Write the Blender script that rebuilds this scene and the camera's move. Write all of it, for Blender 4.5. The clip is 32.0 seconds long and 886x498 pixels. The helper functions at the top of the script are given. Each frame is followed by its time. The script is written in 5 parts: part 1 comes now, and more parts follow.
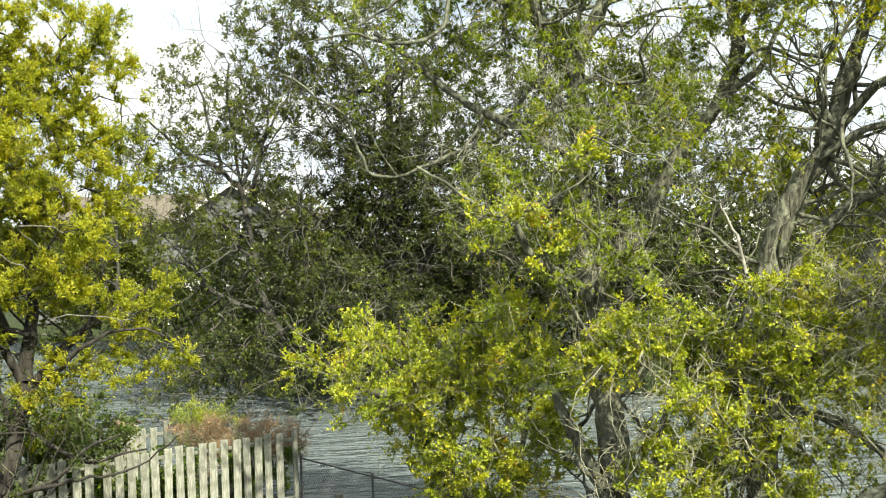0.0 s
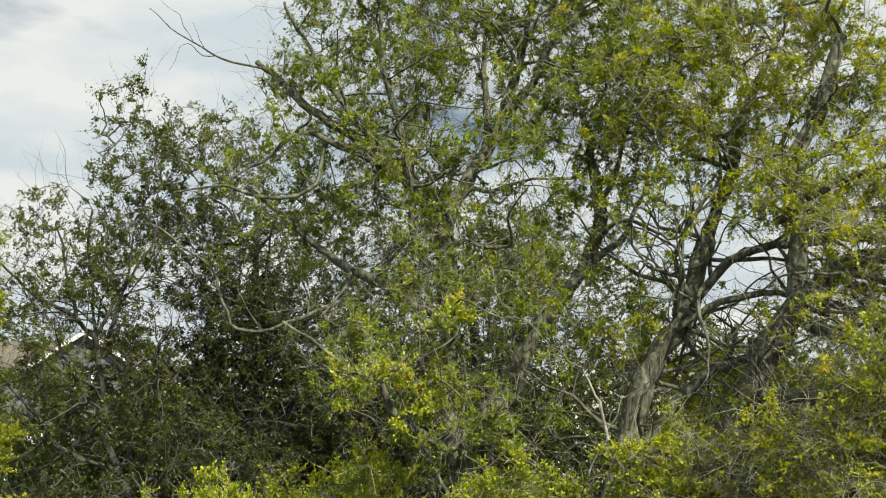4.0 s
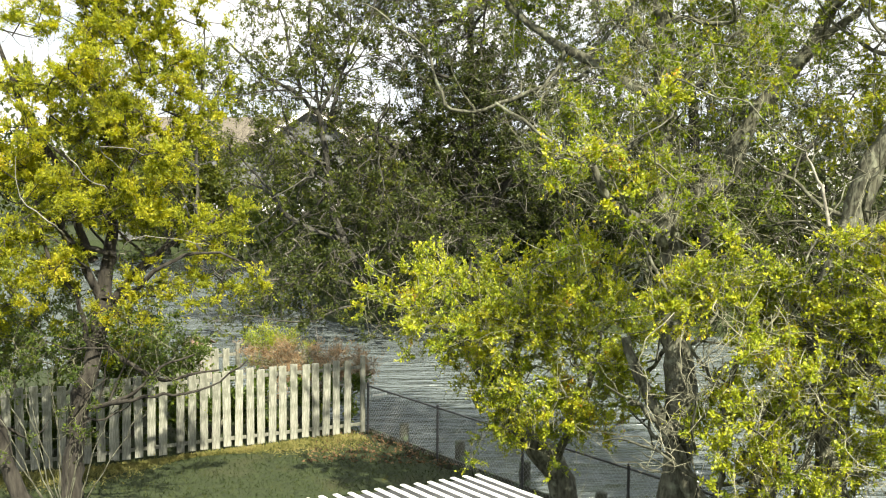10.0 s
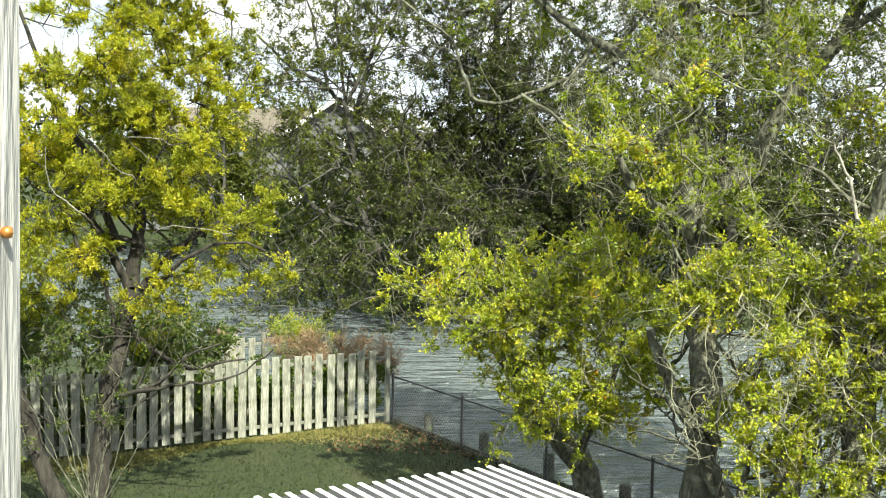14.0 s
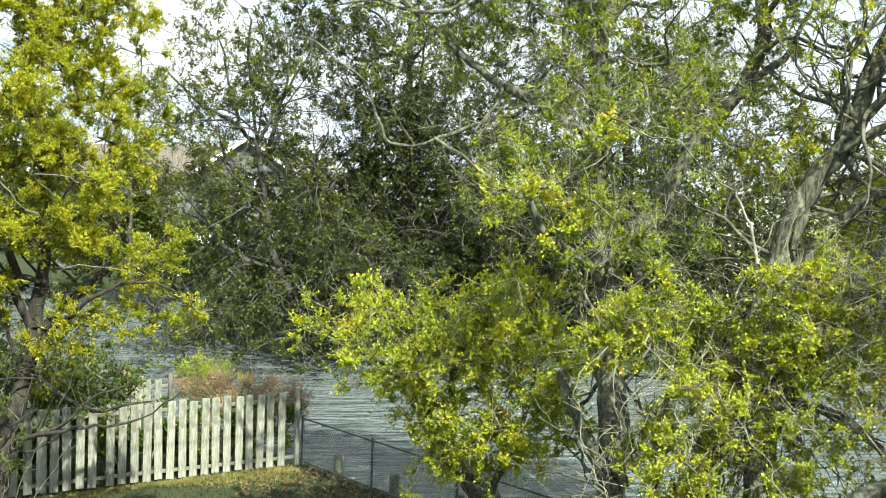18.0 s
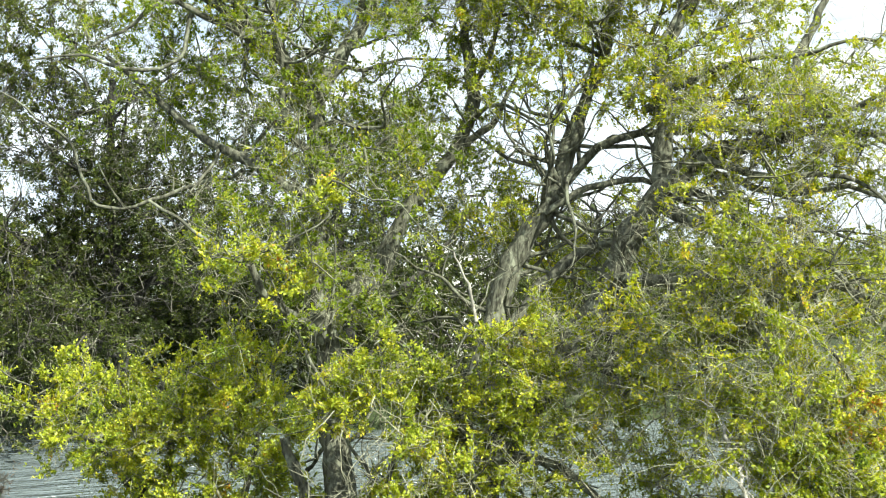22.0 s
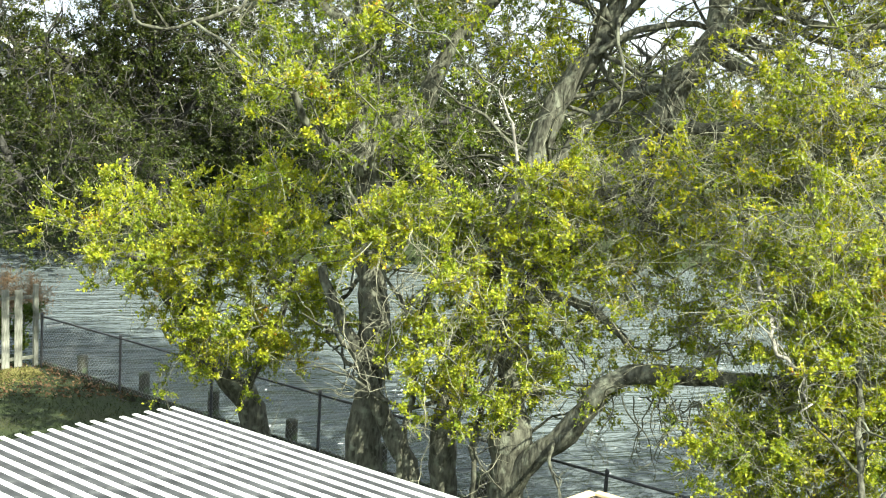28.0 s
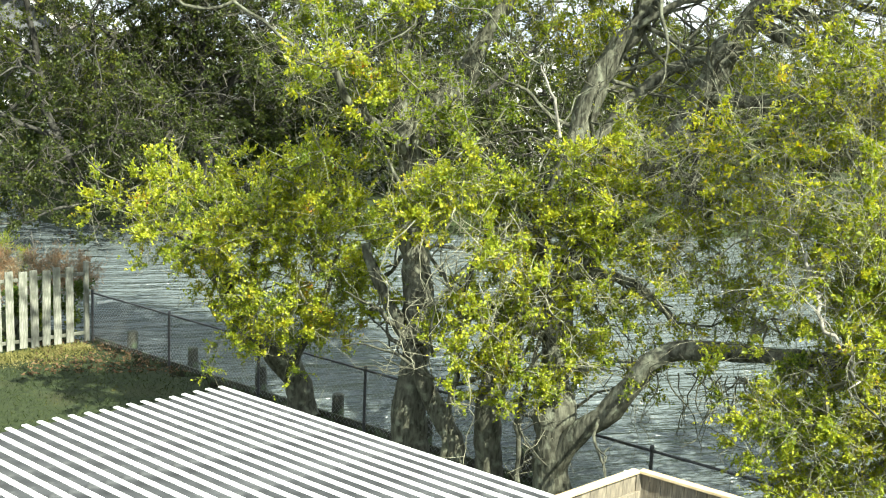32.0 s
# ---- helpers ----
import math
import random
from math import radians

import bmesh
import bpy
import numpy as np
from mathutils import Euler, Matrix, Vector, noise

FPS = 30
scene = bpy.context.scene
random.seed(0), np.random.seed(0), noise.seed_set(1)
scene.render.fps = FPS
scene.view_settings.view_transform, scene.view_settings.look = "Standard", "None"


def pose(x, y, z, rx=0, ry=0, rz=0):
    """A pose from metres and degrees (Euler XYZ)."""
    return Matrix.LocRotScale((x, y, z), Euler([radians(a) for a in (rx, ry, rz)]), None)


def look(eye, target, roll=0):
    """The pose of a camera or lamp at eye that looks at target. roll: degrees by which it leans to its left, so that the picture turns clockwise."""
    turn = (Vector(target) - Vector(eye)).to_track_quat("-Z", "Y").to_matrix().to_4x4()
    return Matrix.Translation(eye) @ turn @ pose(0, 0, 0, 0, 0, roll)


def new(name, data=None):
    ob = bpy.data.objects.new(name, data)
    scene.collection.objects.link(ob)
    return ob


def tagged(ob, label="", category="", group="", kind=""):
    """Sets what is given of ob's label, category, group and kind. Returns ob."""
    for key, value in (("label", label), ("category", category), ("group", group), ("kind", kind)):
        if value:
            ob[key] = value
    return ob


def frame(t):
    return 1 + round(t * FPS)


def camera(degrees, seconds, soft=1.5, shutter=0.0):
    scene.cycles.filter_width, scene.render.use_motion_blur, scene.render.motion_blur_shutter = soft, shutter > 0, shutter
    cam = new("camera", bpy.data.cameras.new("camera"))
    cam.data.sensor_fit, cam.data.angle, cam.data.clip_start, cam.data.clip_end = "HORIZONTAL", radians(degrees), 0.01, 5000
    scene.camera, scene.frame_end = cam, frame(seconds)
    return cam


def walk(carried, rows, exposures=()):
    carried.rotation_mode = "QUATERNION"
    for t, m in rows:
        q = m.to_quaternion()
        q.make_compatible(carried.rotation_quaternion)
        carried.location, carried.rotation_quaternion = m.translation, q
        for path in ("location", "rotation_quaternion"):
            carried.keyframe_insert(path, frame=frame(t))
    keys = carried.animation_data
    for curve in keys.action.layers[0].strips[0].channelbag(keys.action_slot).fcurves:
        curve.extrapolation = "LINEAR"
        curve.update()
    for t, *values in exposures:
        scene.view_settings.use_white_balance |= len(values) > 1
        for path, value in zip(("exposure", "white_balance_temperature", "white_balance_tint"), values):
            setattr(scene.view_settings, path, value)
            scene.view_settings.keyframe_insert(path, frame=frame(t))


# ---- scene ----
cam = camera(45, 32.0, soft=1.1)
PATH = [
    (0, pose(0.095, -0.140, 6.113, 89.473, 1.792, -5.441)),
    (0.5, pose(0.090, -0.125, 6.101, 90.241, 1.444, -5.430)),
    (1, pose(0.093, -0.107, 6.086, 91.402, 1.319, -4.522)),
    (1.5, pose(0.086, -0.084, 6.070, 91.279, 1.723, -7.420)),
    (2, pose(0.080, -0.063, 6.064, 92.991, 2.265, -10.250)),
    (2.5, pose(0.076, -0.045, 6.070, 97.790, 2.239, -13.972)),
    (4.5, pose(0.062, -0.013, 6.129, 97.675, -0.251, -12.526)),
    (5, pose(0.049, -0.003, 6.157, 94.598, -0.360, -12.356)),
    (5.5, pose(0.051, -0.008, 6.193, 92.499, -0.682, -10.101)),
    (6, pose(0.068, -0.004, 6.210, 91.551, -1.358, -7.578)),
    (6.5, pose(0.077, -0.002, 6.217, 89.860, -0.974, -5.409)),
    (7, pose(0.087, 0.002, 6.214, 88.383, -1.107, -3.944)),
    (7.5, pose(0.099, -0.005, 6.210, 87.336, -1.250, -2.783)),
    (8, pose(0.105, 0.003, 6.202, 85.620, -0.986, -2.256)),
    (8.5, pose(0.111, -0.017, 6.193, 85.075, -0.815, -2.090)),
    (9, pose(0.111, -0.024, 6.188, 85.900, -0.816, -2.612)),
    (9.5, pose(0.110, -0.040, 6.191, 86.125, -0.752, -1.654)),
    (10, pose(0.113, -0.046, 6.190, 85.846, -0.582, -1.381)),
    (10.5, pose(0.108, -0.060, 6.187, 85.473, -0.147, -0.740)),
    (11, pose(0.109, -0.059, 6.184, 84.842, -0.040, -0.649)),
    (11.5, pose(0.116, -0.057, 6.187, 85.313, -0.340, -0.379)),
    (12, pose(0.124, -0.057, 6.185, 84.779, -0.189, -0.006)),
    (12.5, pose(0.128, -0.051, 6.183, 84.905, 0.088, -0.127)),
    (13, pose(0.126, -0.053, 6.182, 84.773, -0.044, -0.211)),
    (13.5, pose(0.123, -0.062, 6.182, 85.015, -0.596, 0.286)),
    (14, pose(0.114, -0.081, 6.186, 85.375, -0.795, -0.008)),
    (14.5, pose(0.118, -0.109, 6.199, 84.900, -0.356, 0.025)),
    (16.5, pose(0.141, -0.178, 6.194, 86.515, -1.274, -1.210)),
    (17, pose(0.146, -0.192, 6.195, 86.820, -1.600, -1.691)),
    (17.5, pose(0.108, -0.191, 6.194, 87.273, -1.781, -3.497)),
    (18, pose(0.079, -0.163, 6.202, 87.652, -1.508, -4.765)),
    (18.5, pose(0.023, -0.106, 6.198, 87.925, -1.273, -8.937)),
    (19, pose(-0.024, -0.031, 6.206, 88.207, -1.627, -14.589)),
    (19.5, pose(-0.044, 0.057, 6.208, 87.814, -1.438, -19.737)),
    (20, pose(-0.053, 0.122, 6.214, 85.759, -0.063, -26.653)),
    (20.5, pose(-0.057, 0.150, 6.217, 87.769, -0.508, -24.988)),
    (21, pose(-0.071, 0.130, 6.221, 89.820, -0.469, -22.590)),
    (21.5, pose(-0.082, 0.104, 6.227, 90.466, -0.614, -21.230)),
    (22, pose(-0.086, 0.079, 6.228, 91.163, -0.403, -20.355)),
    (22.5, pose(-0.095, 0.061, 6.227, 91.298, -0.516, -19.832)),
    (23, pose(-0.097, 0.057, 6.225, 91.201, -0.465, -19.565)),
    (23.5, pose(-0.099, 0.051, 6.221, 90.987, -0.260, -19.507)),
    (24, pose(-0.107, 0.039, 6.219, 90.698, -0.471, -19.159)),
    (24.5, pose(-0.115, 0.039, 6.215, 90.313, -0.611, -18.746)),
    (25, pose(-0.121, 0.032, 6.208, 89.117, -1.327, -18.168)),
    (25.5, pose(-0.125, 0.042, 6.197, 86.034, -2.466, -17.307)),
    (26, pose(-0.129, 0.054, 6.188, 84.661, -2.726, -17.891)),
    (26.5, pose(-0.138, 0.098, 6.187, 83.967, -2.821, -18.072)),
    (28.5, pose(-0.150, 0.139, 6.198, 82.293, -3.330, -18.357)),
    (29, pose(-0.138, 0.148, 6.211, 82.170, -3.011, -18.107)),
    (29.5, pose(-0.126, 0.138, 6.245, 82.011, -2.801, -18.269)),
    (30, pose(-0.114, 0.137, 6.269, 82.157, -2.966, -18.102)),
    (30.5, pose(-0.108, 0.137, 6.294, 82.032, -2.789, -17.654)),
    (31, pose(-0.115, 0.130, 6.317, 81.868, -2.832, -17.273)),
    (31.5, pose(-0.124, 0.133, 6.333, 81.546, -2.284, -16.408)),
    (32, pose(-0.139, 0.134, 6.337, 80.634, -2.370, -16.053)),
]
EXPOSURES = [(0.0, 1.26, 6800, 6), (2.0, 1.06, 6800, 6), (2.5, 0.86, 6800, 6), (4.5, 0.58, 6750, 6), (5.0, 0.81, 6750, 6), (6.0, 1.14, 6900, 8), (8.0, 1.38, 7000, 11), (10.0, 1.38, 7000, 9), (12.0, 1.38, 6900, 8), (14.0, 1.38, 6600, 5), (17.0, 1.36, 6400, 2), (20.0, 1.48, 6350, 5), (23.0, 1.44, 6250, 4), (26.0, 1.43, 6250, 3), (29.0, 1.61, 6450, 4), (32.0, 1.51, 6400, 3)]
walk(cam, PATH, EXPOSURES)

# ---------------------------------------------------------------- light
SUN_AZ, SUN_EL = radians(158), radians(47)      # clockwise from +y, above the horizon
sun_dir = Vector((math.sin(SUN_AZ) * math.cos(SUN_EL), math.cos(SUN_AZ) * math.cos(SUN_EL), math.sin(SUN_EL)))
sun = new("sun", bpy.data.lights.new("sun", "SUN"))
sun.data.energy, sun.data.angle, sun.data.color = 5.0, radians(0.6), (1.0, 0.955, 0.79)
sun.matrix_world = look(sun_dir * 60, (0, 0, 0))

world = bpy.data.worlds.new("sky")
scene.world = world
world.use_nodes = True
wn, wl = world.node_tree.nodes, world.node_tree.links
wn.clear()
w_out, w_bg, w_sky = wn.new("ShaderNodeOutputWorld"), wn.new("ShaderNodeBackground"), wn.new("ShaderNodeTexSky")
w_sky.sky_type, w_sky.sun_disc, w_sky.sun_elevation, w_sky.sun_rotation = "NISHITA", False, SUN_EL, SUN_AZ
w_sky.dust_density = 1.5
w_map, w_noise, w_ramp, w_mix = wn.new("ShaderNodeMapping"), wn.new("ShaderNodeTexNoise"), wn.new("ShaderNodeValToRGB"), wn.new("ShaderNodeMixRGB")
w_co = wn.new("ShaderNodeTexCoord")
w_map.inputs["Scale"].default_value = (1.6, 1.6, 5.0)
w_noise.inputs["Scale"].default_value, w_noise.inputs["Detail"].default_value = 2.2, 7
w_ramp.color_ramp.elements[0].position, w_ramp.color_ramp.elements[1].position = 0.31, 0.47
w_cl, w_cr = wn.new("ShaderNodeTexNoise"), wn.new("ShaderNodeValToRGB")
w_cl.inputs["Scale"].default_value, w_cl.inputs["Detail"].default_value = 3.6, 6
w_cr.color_ramp.elements[0].color, w_cr.color_ramp.elements[1].color = (7.2, 8.1, 9.0, 1), (9.5, 9.75, 9.9, 1)
w_cr.color_ramp.elements[0].position, w_cr.color_ramp.elements[1].position = 0.40, 0.58
wl.new(w_co.outputs["Generated"], w_map.inputs["Vector"])
wl.new(w_map.outputs["Vector"], w_noise.inputs["Vector"])
wl.new(w_map.outputs["Vector"], w_cl.inputs["Vector"])
wl.new(w_noise.outputs["Fac"], w_ramp.inputs["Fac"])
wl.new(w_cl.outputs["Fac"], w_cr.inputs["Fac"])
wl.new(w_ramp.outputs["Color"], w_mix.inputs["Fac"])
wl.new(w_sky.outputs["Color"], w_mix.inputs["Color1"])
wl.new(w_cr.outputs["Color"], w_mix.inputs["Color2"])
wl.new(w_mix.outputs["Color"], w_bg.inputs["Color"])
wl.new(w_bg.outputs["Background"], w_out.inputs["Surface"])
w_bg.inputs["Strength"].default_value = 0.058


# ---------------------------------------------------------------- materials
def material(name, low, high, rough=0.8, scale=6.0, stretch=(1, 1, 1), detail=6, bump=0.0, bump_scale=40.0, metal=0.0,
             stain=None, stain_scale=0.7, stain_at=(0.5, 0.68), jitter=0.0, spec=0.5):
    """Grain between two colours, an optional stain at a larger scale, a bump, and a change of value from object to object."""
    m = bpy.data.materials.new(name)
    m.use_nodes = True
    n, l = m.node_tree.nodes, m.node_tree.links
    b = n["Principled BSDF"]
    b.inputs["Roughness"].default_value, b.inputs["Metallic"].default_value = rough, metal
    b.inputs["Specular IOR Level"].default_value = spec
    co, mp, no, rp = n.new("ShaderNodeTexCoord"), n.new("ShaderNodeMapping"), n.new("ShaderNodeTexNoise"), n.new("ShaderNodeValToRGB")
    mp.inputs["Scale"].default_value = stretch
    no.inputs["Scale"].default_value, no.inputs["Detail"].default_value = scale, detail
    rp.color_ramp.elements[0].position, rp.color_ramp.elements[1].position = 0.34, 0.66
    rp.color_ramp.elements[0].color, rp.color_ramp.elements[1].color = (*low, 1), (*high, 1)
    l.new(co.outputs["Object"], mp.inputs["Vector"])
    l.new(mp.outputs["Vector"], no.inputs["Vector"])
    l.new(no.outputs["Fac"], rp.inputs["Fac"])
    colour = rp.outputs["Color"]
    if stain:
        ns, rs, mx = n.new("ShaderNodeTexNoise"), n.new("ShaderNodeValToRGB"), n.new("ShaderNodeMixRGB")
        ns.inputs["Scale"].default_value, ns.inputs["Detail"].default_value = stain_scale, 5
        rs.color_ramp.elements[0].position, rs.color_ramp.elements[1].position = stain_at
        mx.inputs["Color2"].default_value = (*stain, 1)
        l.new(co.outputs["Object"], ns.inputs["Vector"])
        l.new(ns.outputs["Fac"], rs.inputs["Fac"])
        l.new(rs.outputs["Color"], mx.inputs["Fac"])
        l.new(colour, mx.inputs["Color1"])
        colour = mx.outputs["Color"]
    if jitter:
        ob, mr, hs = n.new("ShaderNodeObjectInfo"), n.new("ShaderNodeMapRange"), n.new("ShaderNodeHueSaturation")
        mr.inputs["To Min"].default_value, mr.inputs["To Max"].default_value = 1 - jitter, 1 + jitter
        l.new(ob.outputs["Random"], mr.inputs["Value"])
        l.new(mr.outputs["Result"], hs.inputs["Value"])
        l.new(colour, hs.inputs["Color"])
        colour = hs.outputs["Color"]
    l.new(colour, b.inputs["Base Color"])
    if bump:
        nb, bp = n.new("ShaderNodeTexNoise"), n.new("ShaderNodeBump")
        nb.inputs["Scale"].default_value, nb.inputs["Detail"].default_value = bump_scale, 6
        bp.inputs["Strength"].default_value, bp.inputs["Distance"].default_value = bump, 0.03
        l.new(mp.outputs["Vector"], nb.inputs["Vector"])
        l.new(nb.outputs["Fac"], bp.inputs["Height"])
        l.new(bp.outputs["Normal"], b.inputs["Normal"])
    return m


def leaf_material(name, stops, glow=0.45, rough=0.45):
    """Leaves: colour by leaf, and by a slow change through the crown; part of the light passes through the blade."""
    m = bpy.data.materials.new(name)
    m.use_nodes = True
    n, l = m.node_tree.nodes, m.node_tree.links
    b, out = n["Principled BSDF"], n["Material Output"]
    geo, rp, co, no, ad = n.new("ShaderNodeNewGeometry"), n.new("ShaderNodeValToRGB"), n.new("ShaderNodeTexCoord"), n.new("ShaderNodeTexNoise"), n.new("ShaderNodeMath")
    no.inputs["Scale"].default_value, no.inputs["Detail"].default_value = 1.5, 4
    ad.operation = "MULTIPLY_ADD"
    ad.inputs[1].default_value = 0.55
    sh = n.new("ShaderNodeMath")
    sh.operation = "MULTIPLY_ADD"
    sh.inputs[1].default_value, sh.inputs[2].default_value = 1.5, -0.52
    l.new(co.outputs["Object"], no.inputs["Vector"])
    l.new(no.outputs["Fac"], sh.inputs[0])
    l.new(geo.outputs["Random Per Island"], ad.inputs[0])
    l.new(sh.outputs[0], ad.inputs[2])
    l.new(ad.outputs[0], rp.inputs["Fac"])
    cr = rp.color_ramp
    while len(cr.elements) < len(stops):
        cr.elements.new(0.5)
    for e, (p, c) in zip(cr.elements, stops):
        e.position, e.color = p, (*c, 1)
    b.inputs["Roughness"].default_value = rough
    b.inputs["Specular IOR Level"].default_value = 0.35
    l.new(rp.outputs["Color"], b.inputs["Base Color"])
    tr, mx, br = n.new("ShaderNodeBsdfTranslucent"), n.new("ShaderNodeMixShader"), n.new("ShaderNodeHueSaturation")
    br.inputs["Saturation"].default_value, br.inputs["Value"].default_value = 1.1, 1.5
    l.new(rp.outputs["Color"], br.inputs["Color"])
    l.new(br.outputs["Color"], tr.inputs["Color"])
    mx.inputs["Fac"].default_value = glow
    l.new(b.outputs["BSDF"], mx.inputs[1])
    l.new(tr.outputs["BSDF"], mx.inputs[2])
    l.new(mx.outputs["Shader"], out.inputs["Surface"])
    return m


OAK_LEAF = leaf_material("oak leaf", [(0.0, (0.047, 0.08, 0.01)), (0.35, (0.128, 0.185, 0.016)), (0.7, (0.258, 0.312, 0.026)), (0.93, (0.4, 0.4, 0.034)), (1.0, (0.46, 0.33, 0.04))])
BRIGHT_LEAF = leaf_material("sunlit holly leaf", [(0.0, (0.045, 0.079, 0.012)), (0.22, (0.145, 0.204, 0.021)), (0.5, (0.304, 0.352, 0.028)), (0.80, (0.443, 0.448, 0.036)), (0.96, (0.516, 0.414, 0.041)), (1.0, (0.516, 0.212, 0.036))], 0.32)
HOLLY_LEAF = leaf_material("green holly leaf", [(0.0, (0.037, 0.068, 0.013)), (0.3, (0.116, 0.17, 0.02)), (0.65, (0.271, 0.324, 0.03)), (0.95, (0.53, 0.5, 0.042)), (1.0, (0.659, 0.439, 0.042))], 0.32)
GOLD_LEAF = leaf_material("yellowing oak leaf", [(0.0, (0.076, 0.111, 0.012)), (0.35, (0.196, 0.246, 0.02)), (0.7, (0.366, 0.386, 0.028)), (0.93, (0.541, 0.482, 0.032)), (1.0, (0.549, 0.36, 0.035))])
CEDAR_LEAF = leaf_material("cedar needle", [(0.0, (0.098, 0.137, 0.024)), (0.35, (0.246, 0.28, 0.031)), (0.75, (0.43, 0.424, 0.039)), (1.0, (0.579, 0.481, 0.06))], 0.5, 0.7)
FAR_LEAF = leaf_material("far oak leaf", [(0.0, (0.016, 0.027, 0.007)), (0.5, (0.048, 0.068, 0.013)), (0.85, (0.106, 0.13, 0.02)), (1.0, (0.158, 0.155, 0.039))], 0.35)
FAR_OAK_LEAF = leaf_material("open oak leaf", [(0.0, (0.032, 0.046, 0.009)), (0.5, (0.085, 0.11, 0.016)), (0.85, (0.165, 0.185, 0.024)), (1.0, (0.24, 0.21, 0.04))], 0.4)
DARK_LEAF = leaf_material("ivy leaf", [(0.0, (0.028, 0.05, 0.01)), (0.6, (0.072, 0.115, 0.016)), (1.0, (0.187, 0.21, 0.025))], 0.35, 0.5)
DRY_LEAF = leaf_material("dry grass", [(0.0, (0.18, 0.115, 0.06)), (0.6, (0.32, 0.21, 0.12)), (1.0, (0.45, 0.33, 0.21))], 0.3, 0.8)
BARK = material("grey bark", (0.04, 0.04, 0.03), (0.14, 0.142, 0.108), 0.95, 17, (1, 1, 0.3), 10, 1.0, 20, stain=(0.21, 0.225, 0.17), stain_scale=6.5, stain_at=(0.54, 0.7), spec=0.2)
TWIG = material("grey twig", (0.13, 0.13, 0.09), (0.365, 0.36, 0.265), 0.9, 5)
BOUGH = material("grey bough", (0.055, 0.056, 0.036), (0.185, 0.184, 0.12), 0.95, 4)
FAR_TWIG = material("dark grey twig", (0.03, 0.028, 0.022), (0.12, 0.113, 0.094), 0.95, 1.2)
PALE_WOOD = material("bare grey wood", (0.17, 0.16, 0.14), (0.34, 0.325, 0.285), 0.85, 8, bump=0.4)
FAR_BARK = material("dark far bark", (0.025, 0.024, 0.02), (0.085, 0.085, 0.075), 0.95, 6, (1, 1, 0.3), 8, 0.6, 9, stain=(0.11, 0.115, 0.1), stain_scale=1.8, stain_at=(0.58, 0.8), spec=0.2)
# bark taken below its own tone to carry the crown's shade
CEDAR_BARK = material("shade-darkened cedar bark", (0.014, 0.012, 0.010), (0.055, 0.05, 0.042), 0.95, 14, (1, 1, 0.2), 8, 0.9, 30)
# lawn and blade greens are lowered: tree shade put into the colour
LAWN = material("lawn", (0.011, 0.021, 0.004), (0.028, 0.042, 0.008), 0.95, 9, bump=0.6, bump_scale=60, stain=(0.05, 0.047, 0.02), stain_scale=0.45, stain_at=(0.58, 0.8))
SHADED_BLADE = leaf_material("shade-darkened grass blade", [(0.0, (0.011, 0.022, 0.004)), (0.6, (0.024, 0.040, 0.007)), (1.0, (0.085, 0.085, 0.024))], 0.2, 0.8)
STRAW = leaf_material("sun-pale dry lawn blade", [(0.0, (0.10, 0.11, 0.03)), (0.6, (0.22, 0.21, 0.07)), (1.0, (0.34, 0.29, 0.13))], 0.3, 0.75)
LITTER = leaf_material("fallen leaf", [(0.0, (0.07, 0.042, 0.022)), (0.6, (0.15, 0.09, 0.05)), (1.0, (0.27, 0.19, 0.11))], 0.1, 0.8)
FENCE_WOOD = material("weathered fence board", (0.15, 0.155, 0.128), (0.33, 0.335, 0.29), 0.9, 11, (5, 5, 0.5), 8, 0.4, 60, stain=(0.095, 0.105, 0.076), stain_scale=3.0, stain_at=(0.48, 0.7), jitter=0.26)
NEW_WOOD = material("new pine cap", (0.62, 0.47, 0.27), (0.78, 0.63, 0.40), 0.7, 10, (1, 1, 1), bump=0.2, jitter=0.06)
SCREEN_WOOD = material("grey screen board", (0.13, 0.115, 0.09), (0.30, 0.26, 0.2), 0.9, 12, (5, 5, 0.5), 8, 0.4, 50, jitter=0.25)
PILE_WOOD = material("wet timber pile", (0.025, 0.028, 0.02), (0.085, 0.088, 0.062), 0.9, 12, (3, 3, 0.5), bump=0.5, stain=(0.12, 0.17, 0.09), stain_scale=5)
STEEL = material("dull galvanised steel", (0.05, 0.052, 0.056), (0.11, 0.113, 0.118), 0.55, 30, metal=0.6)
WIRE = material("galvanised wire", (0.22, 0.23, 0.23), (0.36, 0.37, 0.37), 0.5, 30, metal=0.4)
WHITE_PLASTIC = material("white plastic", (0.78, 0.79, 0.78), (0.86, 0.86, 0.85), 0.5, 8)
RIB_WHITE = material("white roof paint", (0.56, 0.575, 0.585), (0.72, 0.735, 0.745), 0.5, 5, stain=(0.36, 0.37, 0.37), stain_scale=3.5, stain_at=(0.56, 0.8))
# dirt, and the shade of the grooves between ribs, both in the dark base
PAN_GREY = material("dirty roof sheet with groove shade", (0.035, 0.037, 0.041), (0.075, 0.079, 0.086), 0.92, 3, spec=0.15, stain=(0.14, 0.145, 0.15), stain_scale=4.2, stain_at=(0.54, 0.78), bump=0.15, bump_scale=12)
POST_PAINT = material("chalky white paint", (0.34, 0.34, 0.335), (0.56, 0.56, 0.555), 0.75, 35, (1, 1, 0.12), 8, 0.5, 80, stain=(0.25, 0.245, 0.235), stain_scale=7, stain_at=(0.55, 0.75))
BRASS = material("rusty brass hook", (0.42, 0.16, 0.04), (0.6, 0.28, 0.08), 0.4, 30, metal=0.8)
